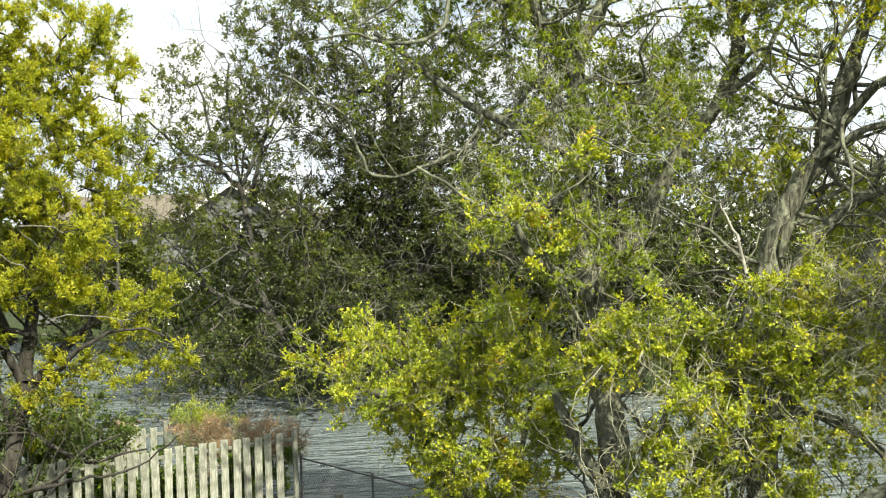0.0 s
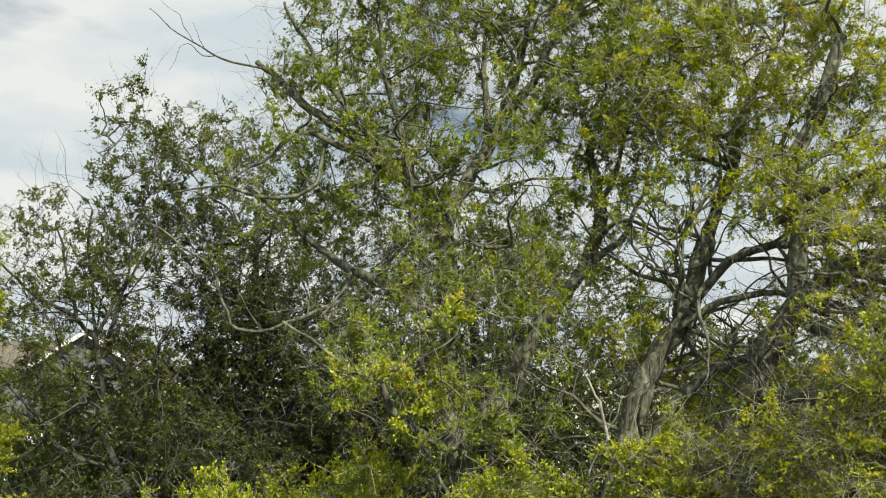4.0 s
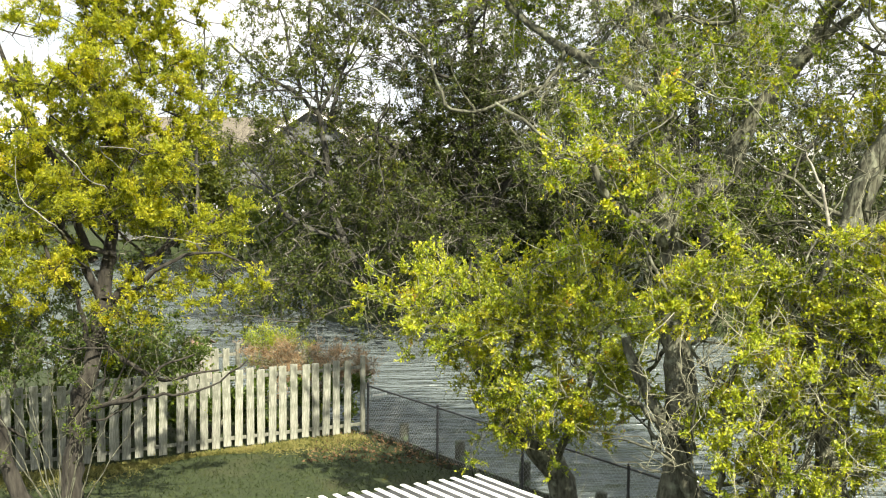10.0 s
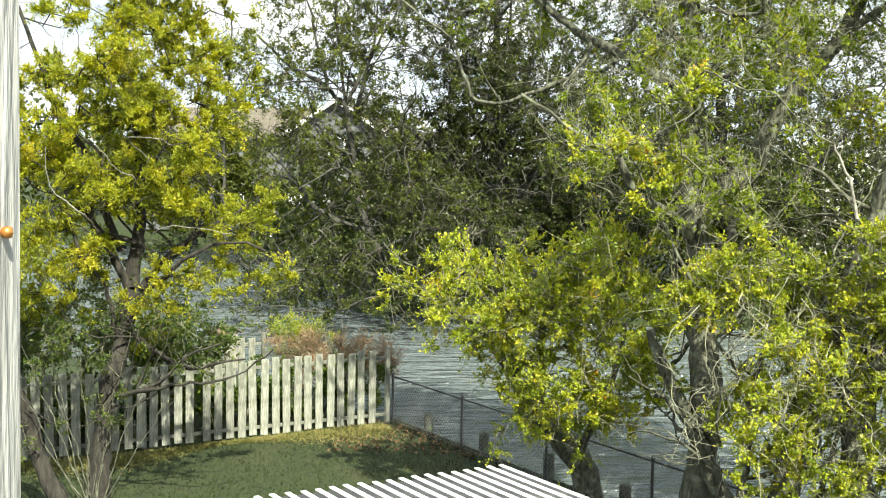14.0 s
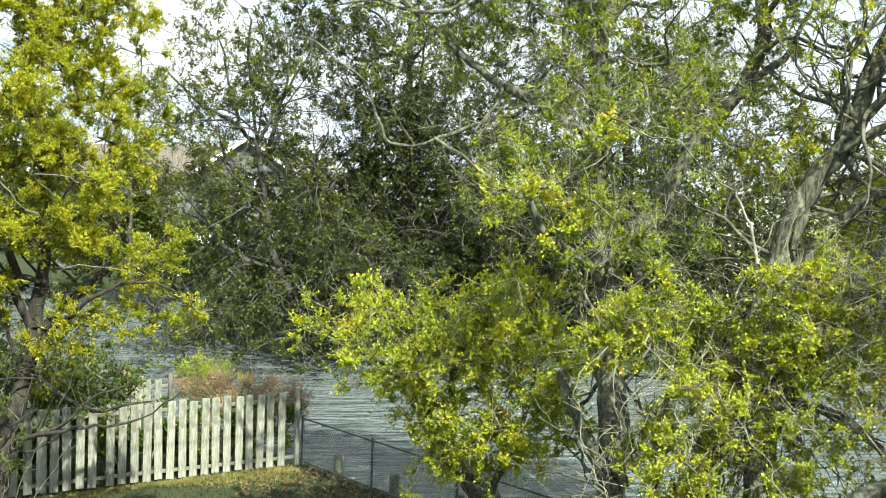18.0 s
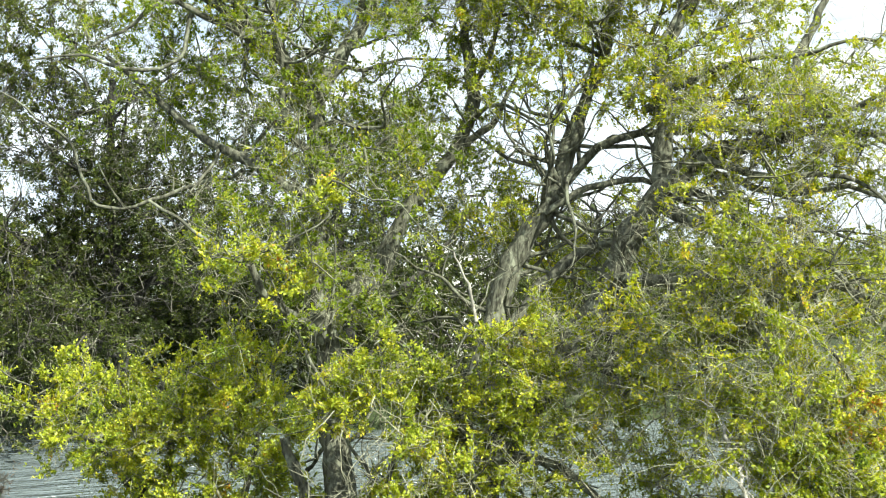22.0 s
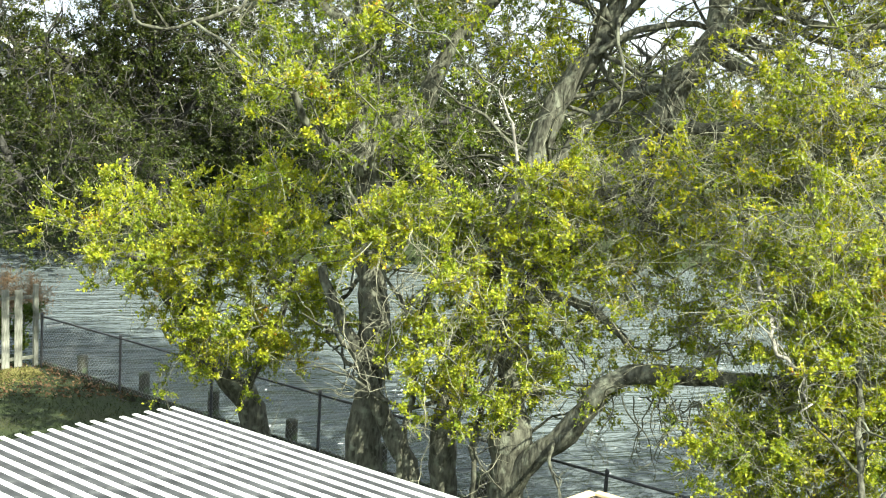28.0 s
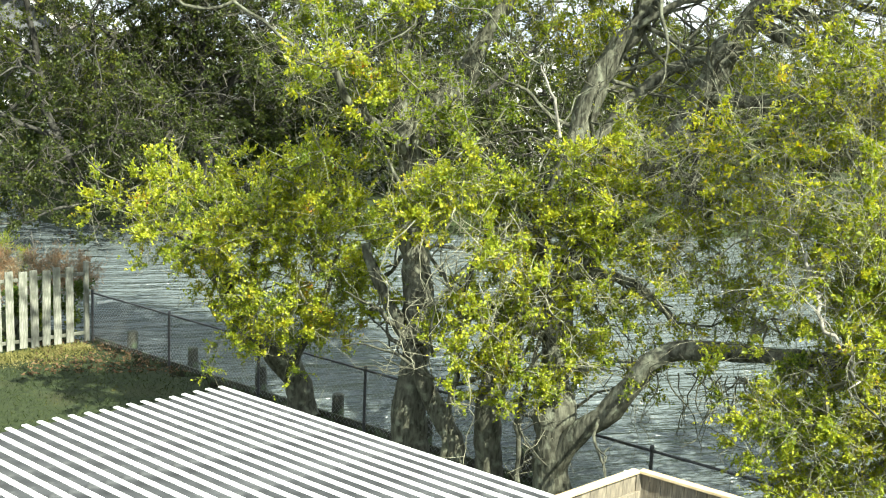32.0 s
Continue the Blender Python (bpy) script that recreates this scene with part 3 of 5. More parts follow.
# ---------------------------------------------------------------- trees of the near bank
A_LIMBS = [
    ("trunk", 0.27, 0.15, [(4.15, 16.0, 0), (4.16, 16.07, 1.76), (4.14, 16.28, 3.46), (3.90, 16.47, 5.93), (3.91, 16.56, 7.0), (3.90, 16.77, 9.04)]),
    ("limb", 0.13, 0.05, [(3.90, 16.77, 9.0), (4.28, 16.78, 9.5), (4.72, 16.77, 10.3), (5.15, 16.85, 11.4), (5.5, 16.95, 12.7)]),
    ("limb", 0.12, 0.04, [(3.90, 16.77, 9.0), (3.37, 16.98, 9.7), (2.76, 17.29, 10.3), (1.76, 17.72, 11.1), (0.9, 17.97, 11.8)]),
    ("limb", 0.10, 0.04, [(3.91, 16.56, 7.3), (2.79, 17.39, 8.1), (1.91, 17.90, 8.7), (0.8, 18.38, 9.7)]),
    ("limb", 0.09, 0.05, [(4.05, 16.4, 4.79), (3.60, 15.90, 5.31), (2.80, 15.35, 5.87), (2.6, 15.1, 6.3)]),
    ("limb", 0.19, 0.06, [(3.91, 16.47, 5.4), (4.75, 16.55, 5.9), (5.53, 16.52, 7.4), (6.31, 16.46, 8.5), (6.5, 16.5, 9.5), (6.3, 16.7, 10.9)]),
    ("dead_limb", 0.010, 0.024, [(5.36, 14.32, 6.5), (5.43, 14.29, 6.3), (5.52, 14.25, 6.08), (5.58, 14.22, 5.85), (5.66, 14.19, 5.5)]),
    ("limb", 0.010, 0.014, [(4.91, 14.41, 6.8), (5.1, 14.4, 6.75), (5.36, 14.32, 6.5)]),
    ("limb", 0.026, 0.008, [(4.0, 16.5, 6.9), (3.8, 15.6, 7.3), (3.71, 14.9, 7.5), (4.23, 14.62, 7.3), (4.65, 14.49, 7.2), (4.91, 14.41, 6.8)]),
    ("limb", 0.018, 0.006, [(3.8, 15.6, 7.3), (3.57, 14.7, 6.97), (3.05, 14.7, 6.65), (2.5, 14.7, 6.4)]),
    ("limb", 0.07, 0.03, [(3.92, 16.66, 8.0), (3.41, 16.67, 8.5), (3.32, 16.69, 9.7), (2.97, 16.85, 11.2), (2.9, 17, 12.5)]),
    ("limb", 0.07, 0.03, [(4.61, 16.8, 10.12), (4.6, 16.6, 10.89), (4.51, 16.5, 11.62), (4.62, 16.4, 12.42)]),
    ("limb", 0.085, 0.03, [(4.96, 16.8, 10.87), (5.42, 16.6, 11.41), (5.77, 16.4, 12.08), (6.26, 16.3, 12.58)]),
    ("limb", 0.045, 0.02, [(5.11, 16.8, 11.27), (5.15, 16.6, 11.75), (4.8, 16.5, 12.11), (4.29, 16.4, 12.46)]),
    ("limb", 0.07, 0.02, [(3.35, 16.9, 9.55), (2.84, 17, 9.83), (2.2, 17.1, 10.19), (1.64, 17.2, 10.41), (1.09, 17.3, 10.06), (0.54, 17.4, 9.66)]),
    ("limb", 0.06, 0.02, [(2.87, 17.2, 10.14), (2.46, 17.2, 10.79), (1.99, 17.3, 11.41), (1.64, 17.3, 12.02), (1.31, 17.4, 12.69)]),
    ("limb", 0.04, 0.015, [(2.02, 17.2, 10.26), (1.78, 17, 9.4), (1.11, 17, 9.23), (0.4, 17.1, 9.44), (-0.39, 17.2, 9.33)]),
    ("limb", 0.035, 0.012, [(2.87, 17.4, 7.83), (1.68, 17.6, 7.43), (0.69, 17.8, 7.22), (0.2, 18, 8.28), (-0.41, 18.2, 8.72), (-0.97, 18.4, 8.99)]),
    ("limb", 0.05, 0.02, [(3.95, 16.6, 7.08), (4.25, 16.4, 7.72), (4.74, 16.2, 8.18), (5.27, 16.1, 8.51)]),
    ("limb", 0.06, 0.02, [(6.33, 16.4, 8.3), (6.71, 16.3, 8.65), (7.06, 16.2, 9.24), (7.23, 16.1, 9.91)]),
    ("limb", 0.05, 0.02, [(6.5, 16.5, 9.24), (6.83, 16.5, 9.84), (6.92, 16.5, 10.32), (7.12, 16.5, 10.91)]),
    ("limb", 0.05, 0.02, [(3.89, 16.5, 6.96), (3.14, 15.9, 6.57), (2.4, 15.6, 6.43), (1.8, 15.5, 6.79), (1.23, 15.5, 7.19)]),
]
A_CROWN = [(3.0, 17.8, 11.8, 2.2, 2, 2.6), (5.3, 17.0, 12.3, 2.2, 2, 2.4), (1.9, 18.2, 9.7, 1.8, 1.8, 1.6), (4.2, 16.7, 8.1, 2, 1.4, 1.2),
           (7.0, 16.4, 11.0, 1.4, 1.6, 2.4), (5.5, 16.5, 8.6, 1.6, 1.5, 1.4), (3.6, 17.6, 14.4, 3, 2.4, 1.4), (2.9, 16.6, 6.6, 1.7, 1.2, 1), (4.0, 15.6, 5.9, 1.8, 0.8, 1.3), (4.6, 15.9, 7.6, 1.6, 0.8, 1.0),
           (5.6, 16.4, 10.4, 1.6, 1.2, 1.4), (3.4, 16.9, 9.8, 1.6, 1.2, 1.4), (6.6, 16.6, 12.6, 1.8, 1.4, 1.4)]
tree("oak_tree", (4.15, 16.0, 0), A_LIMBS, A_CROWN, OAK_LEAF, BARK, "tall live oak with grey forked trunk and thin olive foliage", 11, per_m3=7.8, subs=64, sprigs=5, per_sprig=25, leaf_size=0.052, bare=0.25, reach=0.26, tangle=2, bare_r=1.15, curl_len=0.6)

B_LIMBS = [
    ("trunk", 0.22, 0.15, [(5.1, 14.9, 0), (5.09, 14.95, 1.67), (5.32, 15.08, 2.69), (5.86, 15.19, 3.79), (6.56, 15.55, 5.76), (6.97, 15.42, 6.76), (7.49, 15.39, 7.58), (7.89, 15.44, 8.58)]),
    ("limb", 0.13, 0.04, [(7.89, 15.44, 8.5), (8.38, 15.41, 9.8), (8.57, 15.42, 10.7), (9.1, 15.24, 11.8)]),
    ("limb", 0.09, 0.04, [(7.3, 15.4, 7.3), (7.9, 15.1, 8.05), (8.5, 14.75, 8.45), (9.3, 14.3, 8.5), (10.1, 13.7, 8.35)]),
    ("limb", 0.15, 0.07, [(5.89, 15.2, 3.9), (6.65, 15.34, 5.3), (7.62, 15.33, 6.39), (8.5, 15.2, 6.73)]),
    ("stem", 0.19, 0.07, [(4.75, 15.3, 0), (4.49, 15.46, 1.1), (4.03, 15.69, 1.87), (3.68, 15.99, 2.72), (3.34, 16.16, 3.68)]),
    ("limb", 0.06, 0.025, [(7.23, 15.2, 7.14), (7.86, 14.9, 7.5), (8.68, 14.6, 7.69), (9.17, 14.4, 7.35), (9.62, 14.3, 7.09), (9.76, 14.2, 6.65)]),
    ("limb", 0.05, 0.02, [(7.47, 15.3, 7.69), (7.31, 15.3, 8.31), (7.6, 15.2, 8.94), (7.99, 15.2, 9.51), (7.93, 15.2, 10.23)]),
    ("limb", 0.05, 0.02, [(8.56, 15.3, 9.39), (9.01, 15.2, 9.87), (9.26, 15.1, 10.42), (9.34, 15, 11.14)]),
]
B_CROWN = [(8.0, 15.7, 11.2, 1.7, 1.8, 2.6), (9.2, 14.1, 9.2, 2, 1.4, 0.8), (9.7, 14.7, 11.8, 2.2, 2, 2), (7.2, 16.1, 7.4, 1.6, 1.2, 1.2),
           (8.5, 15.5, 14.0, 3, 2.2, 1.4), (8.4, 15.9, 6.8, 1.5, 1.2, 1.2),
           (7.0, 15.2, 9.6, 1.3, 1.0, 1.3), (8.4, 14.6, 10.2, 1.4, 1.0, 1.2), (7.2, 15.0, 11.6, 1.4, 1.2, 1.2), (10.4, 14.2, 10.4, 1.5, 1.2, 1.4)]
tree("oak_tree", (5.1, 14.9, 0), B_LIMBS, B_CROWN, GOLD_LEAF, BARK, "live oak with leaning grey trunk and sparse yellowing foliage", 12, per_m3=7.2, subs=60, sprigs=5, per_sprig=26, leaf_size=0.052, bare=0.26, reach=0.26, tangle=2, bare_r=1.15, curl_len=0.6)

C_LIMBS = [
    ("trunk", 0.28, 0.18, [(5.75, 14.0, 0), (5.69, 13.95, 1.12), (5.79, 14.25, 2.19), (6.12, 14.65, 3.45), (7.5, 14.4, 5.3), (8.2, 14.14, 6.81), (8.66, 13.98, 7.55)]),
    ("limb", 0.17, 0.09, [(8.66, 13.98, 7.5), (8.73, 14.17, 9.2), (9.08, 14.19, 10.3), (9.6, 14.1, 11.6)]),
    ("limb", 0.16, 0.06, [(8.66, 13.98, 7.5), (9.3, 13.69, 8.0), (9.93, 13.36, 8.2), (10.7, 12.9, 8.7)]),
    ("limb", 0.20, 0.10, [(5.7, 13.95, 0.6), (5.85, 13.6, 1.3), (6.23, 13.29, 1.82), (6.54, 13.02, 2.37), (6.96, 12.8, 2.69), (7.56, 12.2, 2.86), (8.0, 11.5, 3.0), (8.5, 10.8, 3.1)]),
    ("limb", 0.09, 0.05, [(6.1, 14.6, 3.5), (6.73, 13.82, 3.43), (7.18, 13.25, 2.97)]),
    ("limb", 0.10, 0.04, [(7.9, 14.27, 6.1), (8.05, 13.41, 6.16), (8.76, 12.33, 6.1), (9.24, 11.46, 5.51), (9.45, 10.9, 4.8)]),
    ("limb", 0.10, 0.04, [(8.5, 14.0, 7.3), (8.9, 13.4, 6.9), (9.55, 12.36, 6.42), (10.05, 11.3, 5.9)]),
    ("limb", 0.10, 0.03, [(9.93, 13.36, 8.1), (10.38, 12.59, 8.3), (11.2, 11.55, 8.1)]),
    ("limb", 0.1, 0.05, [(9.95, 13.3, 8.05), (10.12, 13.2, 8.82), (10.39, 13.2, 9.5), (10.65, 13.1, 10.04), (11.04, 13.1, 10.66)]),
    ("limb", 0.06, 0.02, [(9.13, 13.6, 7.72), (9.25, 13.2, 7.6), (9.63, 12.8, 7.44), (10.09, 12.4, 7.43), (10.57, 12, 7.37), (11.02, 11.7, 7.11)]),
    ("limb", 0.06, 0.02, [(8.81, 13.9, 7.44), (9.1, 13.4, 7.33), (9.23, 12.9, 6.93), (9.6, 12.5, 6.78), (10.04, 12.1, 6.83), (10.64, 11.7, 6.56)]),
    ("limb", 0.05, 0.02, [(8.79, 14, 9.02), (9.28, 13.7, 9.28), (9.61, 13.4, 9.37), (10.05, 13, 9.37), (10.52, 12.6, 9.5), (11.07, 12.2, 9.55)]),
    ("limb", 0.09, 0.03, [(7.62, 14.2, 4.84), (7.99, 13.7, 4.72), (8.34, 13.2, 4.66), (8.63, 12.8, 4.95), (8.78, 12.5, 5.36)]),
    ("limb", 0.05, 0.02, [(8.48, 13.6, 6), (8.45, 13.1, 5.57), (8.74, 12.7, 5.27), (9.2, 12.2, 5.31), (9.62, 11.8, 5.03)]),
    ("limb", 0.06, 0.02, [(8.68, 13.3, 7.94), (9, 12.9, 7.69), (9.39, 12.5, 7.58), (9.87, 12.1, 7.55), (10.31, 11.8, 7.45), (10.69, 11.5, 7.05)]),
    ("limb", 0.05, 0.015, [(9.17, 13.3, 8.38), (9.81, 12.8, 8.21), (10.4, 12.4, 8.25), (10.98, 12.1, 8.08), (11.25, 11.9, 7.79), (11.4, 11.8, 7.47)]),
    ("limb", 0.06, 0.02, [(9.75, 13, 8.51), (10.56, 12.6, 8.56), (10.82, 12.3, 8.63), (11.17, 12, 8.79), (11.57, 11.7, 8.83), (11.92, 11.5, 8.52)]),
    ("limb", 0.06, 0.02, [(9.23, 13.2, 7.23), (9.37, 12.7, 6.95), (9.66, 12.3, 6.93), (9.74, 11.9, 6.49), (9.89, 11.6, 6.18), (10.04, 11.3, 5.66)]),
    ("limb", 0.07, 0.02, [(8.95, 13, 6.71), (9.21, 12.6, 6.47), (9.41, 12.2, 6.17), (9.56, 11.9, 6.02), (9.73, 11.5, 5.49)]),
]
C_CROWN = [(9.8, 12.8, 7.7, 2.2, 2, 1.5), (8.9, 12.2, 5.9, 2.2, 1.4, 1.3), (8.0, 13.6, 5.1, 1.6, 1.2, 1.2), (9.6, 11.2, 5.2, 1.7, 1.4, 1.3),
           (10.2, 12.2, 8.4, 2.0, 1.8, 1.2), (8.8, 11.1, 4.3, 2, 1.3, 1.1), (7.6, 13.0, 4.1, 1.5, 1.0, 0.9), (7.2, 13.5, 3.2, 1.3, 0.9, 0.8), (7.8, 12.4, 3.3, 1.2, 0.9, 0.7), (7.2, 13.5, 4.9, 1.3, 0.8, 0.8), (8.3, 12.3, 5.0, 1.3, 0.9, 0.9),
           (6.9, 13.5, 3.6, 1.1, 0.7, 0.8), (9.2, 11.8, 6.1, 1.4, 1.0, 0.9), (7.6, 12.2, 3.1, 0.7, 0.4, 0.3),
           (8.75, 11.6, 4.69, 0.9, 0.7, 0.6), (8.04, 11.8, 4.18, 0.8, 0.6, 0.5), (9.15, 11, 3.98, 0.9, 0.7, 0.6), (7.64, 12.8, 4.35, 0.9, 0.6, 0.5), (9.34, 11.8, 5.41, 0.9, 0.7, 0.6), (10.76, 12, 6.19, 1, 0.8, 0.7), (11.37, 11.8, 4.97, 1, 0.8, 0.8), (10.27, 11.6, 4.38, 0.9, 0.7, 0.6), (11.88, 11.6, 3.98, 1, 0.8, 0.8), (11.08, 12.00, 9.29, 0.8, 0.7, 0.6), (11.51, 12.00, 8.18, 0.7, 0.6, 0.5), (11.58, 12.00, 7.13, 0.8, 0.6, 0.5), (11.59, 12.00, 6.31, 0.8, 0.6, 0.5)]
tree("oak_tree", (5.75, 14.0, 0), C_LIMBS, C_CROWN, GOLD_LEAF, BARK, "spreading live oak with heavy low limb and drooping boughs", 13, per_m3=8.6, bare=0.36, sprigs=5, per_sprig=25, leaf_size=0.05, reach=0.26, subs=76, sub_len=1.7, sag=(0.05, -0.05, -0.06), droop=0.3, tangle=3, bare_r=1.15, curl_len=0.6)

# the sunlit skirts of holly and young oak in front of the trunks
S_LIMBS = [("stem", 0.06, 0.03, [(4.4, 14.9, 0), (4.4, 14.8, 1.5), (4.6, 14.9, 3.0), (4.9, 14.8, 4.3)]),
           ("stem", 0.05, 0.025, [(5.3, 14.3, 0), (5.4, 14.2, 1.8), (5.8, 14.2, 3.6), (6.2, 14.2, 4.8)]),
           ("limb", 0.03, 0.015, [(4.6, 14.9, 3.0), (4.1, 15.2, 3.6), (3.3, 15.3, 5.4), (2.8, 15.3, 6.3)])]
S_CROWN = [(4.8, 14.9, 4.3, 1.5, 0.9, 0.9), (6.2, 14.2, 4.8, 1.3, 0.9, 0.8), (5.5, 14.3, 3.2, 1.3, 0.8, 0.9), (4.75, 14.9, 2.6, 0.7, 0.6, 0.8),
           (6.7, 13.8, 4.1, 0.9, 0.7, 0.6), (3.9, 15.2, 4.4, 0.7, 0.5, 0.45), (2.8, 15.3, 6.3, 1, 0.45, 0.45), (4.9, 14.3, 1.9, 0.8, 0.5, 0.7),
           (6.3, 13.6, 2.6, 0.9, 0.5, 0.6), (5.9, 13.9, 2.0, 0.6, 0.4, 0.6), (2.2, 15.1, 6.35, 0.5, 0.35, 0.35), (3.5, 15.1, 7.1, 0.4, 0.3, 0.4)]
tree("holly_tree", (4.4, 14.9, 0), S_LIMBS, S_CROWN, BRIGHT_LEAF, BARK, "slender holly with hanging bright yellow-green foliage", 14, per_m3=20, leaf_size=0.05, bare=0.12, sprigs=6, per_sprig=40, reach=0.27, subs=22, sub_len=1.3, tangle=2, upright=0.1, bare_r=1.2, curl_len=0.55, shell=0.4)

BUSH_LIMBS = [
    ("trunk", 0.25, 0.07, [(2.86, 19, 0), (2.69, 19, 0.71), (2.44, 18.9, 1.15), (1.84, 18.8, 1.74), (1.35, 18.7, 2.48), (0.9, 18.6, 3.3), (0.12, 18.6, 3.78), (-0.3, 18.6, 3.92)]),
    ("limb", 0.10, 0.03, [(1.84, 18.8, 1.74), (1.93, 18.4, 2.63), (1.85, 18.2, 3.46), (1.73, 18, 4.34)]),
    ("limb", 0.10, 0.03, [(2.6, 19, 0.93), (2.82, 18.3, 1.73), (3, 17.7, 2.56), (3.14, 17.3, 3.6)]),
    ("limb", 0.05, 0.02, [(1.35, 18.7, 2.48), (1.12, 18.4, 3.43), (1.01, 18.2, 4.22), (1.04, 18.1, 4.7)]),
]
BUSH_CROWN = [(1.5, 18.1, 3.8, 1.9, 1.2, 0.9), (2.8, 17.5, 4.0, 1.5, 1.1, 0.9), (0.0, 18.6, 4.0, 0.8, 0.7, 0.4), (2.2, 17.8, 2.3, 1.2, 0.9, 0.8),
              (3.2, 16.8, 2.9, 1, 0.8, 0.8), (1.3, 18.4, 1.7, 0.6, 0.5, 0.35)]
tree("holly_tree", (2.86, 19.0, 0), BUSH_LIMBS, BUSH_CROWN, BRIGHT_LEAF, BARK, "low leaning holly with dense bright yellow-green leaves", 15, per_m3=20, leaf_size=0.05, bare=0.1, upright=0.55, sprigs=6, per_sprig=44, reach=0.30, subs=12, sub_len=1.3, tangle=2, stray=0.4, bare_r=1.1, shell=0.36)

R_LIMBS = [("stem", 0.07, 0.03, [(8.0, 9.2, 0), (8.3, 9.7, 1.6), (8.7, 10.4, 3.0), (8.8, 11.0, 4.2)]), ("limb", 0.05, 0.02, [(8.3, 9.7, 1.6), (9.2, 9.8, 2.8), (9.8, 10.3, 4.0)])]
R_CROWN = [(8.4, 11.1, 2.6, 1.5, 1.1, 0.9), (10.46, 10.88, 2.57, 1.6, 1.2, 0.9), (10.42, 10.93, 3.89, 1.3, 1.2, 1.1), (8.8, 10.8, 4, 1.6, 1, 0.9), (8.71, 10.92, 1.11, 1, 0.9, 0.9), (7.6, 11.2, 2.2, 0.8, 0.7, 0.7), (7.97, 10.96, 1.13, 0.7, 0.6, 0.6), (8.7, 10.88, 3.01, 0.5, 0.5, 0.5), (9.18, 10.84, 2.13, 0.6, 0.5, 0.7), (7.76, 10.96, 2.17, 0.5, 0.5, 0.5), (8.12, 10.87, 2.98, 0.5, 0.45, 0.5), (8.9, 10.82, 2.39, 0.6, 0.45, 0.7), (8.5, 10.84, 1.67, 0.55, 0.45, 0.5), (8.29, 10.40, 4.89, 0.6, 0.5, 0.5), (8.77, 10.40, 3.94, 0.55, 0.5, 0.55), (9.11, 10.40, 2.31, 0.6, 0.5, 0.5)]
tree("holly_tree", (8.0, 9.2, 0), R_LIMBS, R_CROWN, BRIGHT_LEAF, BARK, "holly thicket with glossy yellow-green leaves hanging over the water", 16, per_m3=19, leaf_size=0.048, bare=0.12, sprigs=6, per_sprig=40, reach=0.22, subs=12, sub_len=1.2, tangle=3)

G_LIMBS = [("trunk", 0.12, 0.05, [(12.3, 11.6, 0), (12.4, 11.9, 2.0), (12.8, 12.5, 4.0), (13.2, 12.7, 6.0)])]
G_CROWN = [(12.9, 12.7, 5.3, 1.6, 1.4, 1.5), (12.5, 11.7, 4.0, 1.3, 1.1, 1.1), (14.2, 12.7, 5.9, 1.4, 1.3, 1.0)]
tree("young_tree", (12.3, 11.6, 0), G_LIMBS, G_CROWN, BRIGHT_LEAF, BARK, "young sunlit yellow-green tree at the water's edge", 17, per_m3=11, leaf_size=0.08, sprigs=6, per_sprig=14, reach=0.32, subs=6, sub_len=1.3)

# bare pale limb hanging from the spreading oak
hang_line = smooth_line(np.array([(0.0, 1.0, 1.1), (-0.1, 0.6, 0.8), (-0.05, 0.3, 0.43), (-0.02, 0.04, 0.07), (0.01, -0.36, -0.57), (0.02, -0.49, -0.78), (0.14, -0.7, -0.99), (0.21, -0.88, -1.15), (0.18, -0.98, -1.64)]), 0.08)
hr = np.random.default_rng(9)
hang_line = 0.86 * hang_line
hang = empty("dead_branch", (7.62, 11.0, 4.27), "bare pale grey dead branch hanging among holly leaves", "branch")
hang_line[1:-1] += 0.03 * hr.standard_normal(hang_line[1:-1].shape)
v, f = tube_arrays(hang_line, np.interp(np.linspace(0, 1, len(hang_line)), [0, 0.36, 0.42, 1], [0.005, 0.008, 0.027, 0.036]) * (1 - 0.75 * np.linspace(0, 1, len(hang_line)) ** 3), 8, 0.08, hr)
part("branch", quick_mesh("branch", v, f, PALE_WOOD, True), hang)
for k in range(9):
    i = int(hr.integers(3, len(hang_line) - 2))
    side = wander(hr, hang_line[i], hr.standard_normal(3) + [0, 0, -0.2], hr.uniform(0.25, 0.6), 6, 0.35)
    part("twig", quick_mesh("twig", *tube_arrays(side, np.linspace(0.012, 0.003, len(side)), 5), PALE_WOOD, True), hang)

# dark bare twigs that trail from the low limb over the water
tr_ = np.random.default_rng(77)
trail = empty("hanging_twigs", (6.9, 12.8, 2.6), "dark leafless twigs trailing from a low oak limb", "twigs", "hanging vines")
fine = []
for k in range(26):
    q = tr_.random()
    p0 = np.array([-0.4, 0.3, -0.2]) * (1 - q) + np.array([1.3, -1.2, 0.0]) * q
    line = wander(tr_, p0, tr_.standard_normal(3) * [0.7, 0.7, 0.3] + [0.1, 0, -0.7], tr_.uniform(0.6, 1.5), 9, 0.33, (0, 0, -0.1))
    part("twig", quick_mesh("twig", *tube_arrays(line, np.linspace(0.012, 0.004, len(line)), 5), BOUGH, True), trail)
    for _ in range(6):
        j = int(tr_.integers(3, len(line) - 1))
        side = wander(tr_, line[j], tr_.standard_normal(3) + [0, 0, -0.3], tr_.uniform(0.15, 0.5), 5, 0.4)
        fine.append(tube_arrays(side, np.linspace(0.006, 0.002, len(side)), 4))
part("twiglet", quick_mesh("twiglet", *joined(fine), BOUGH, True), trail, kind="stuff")

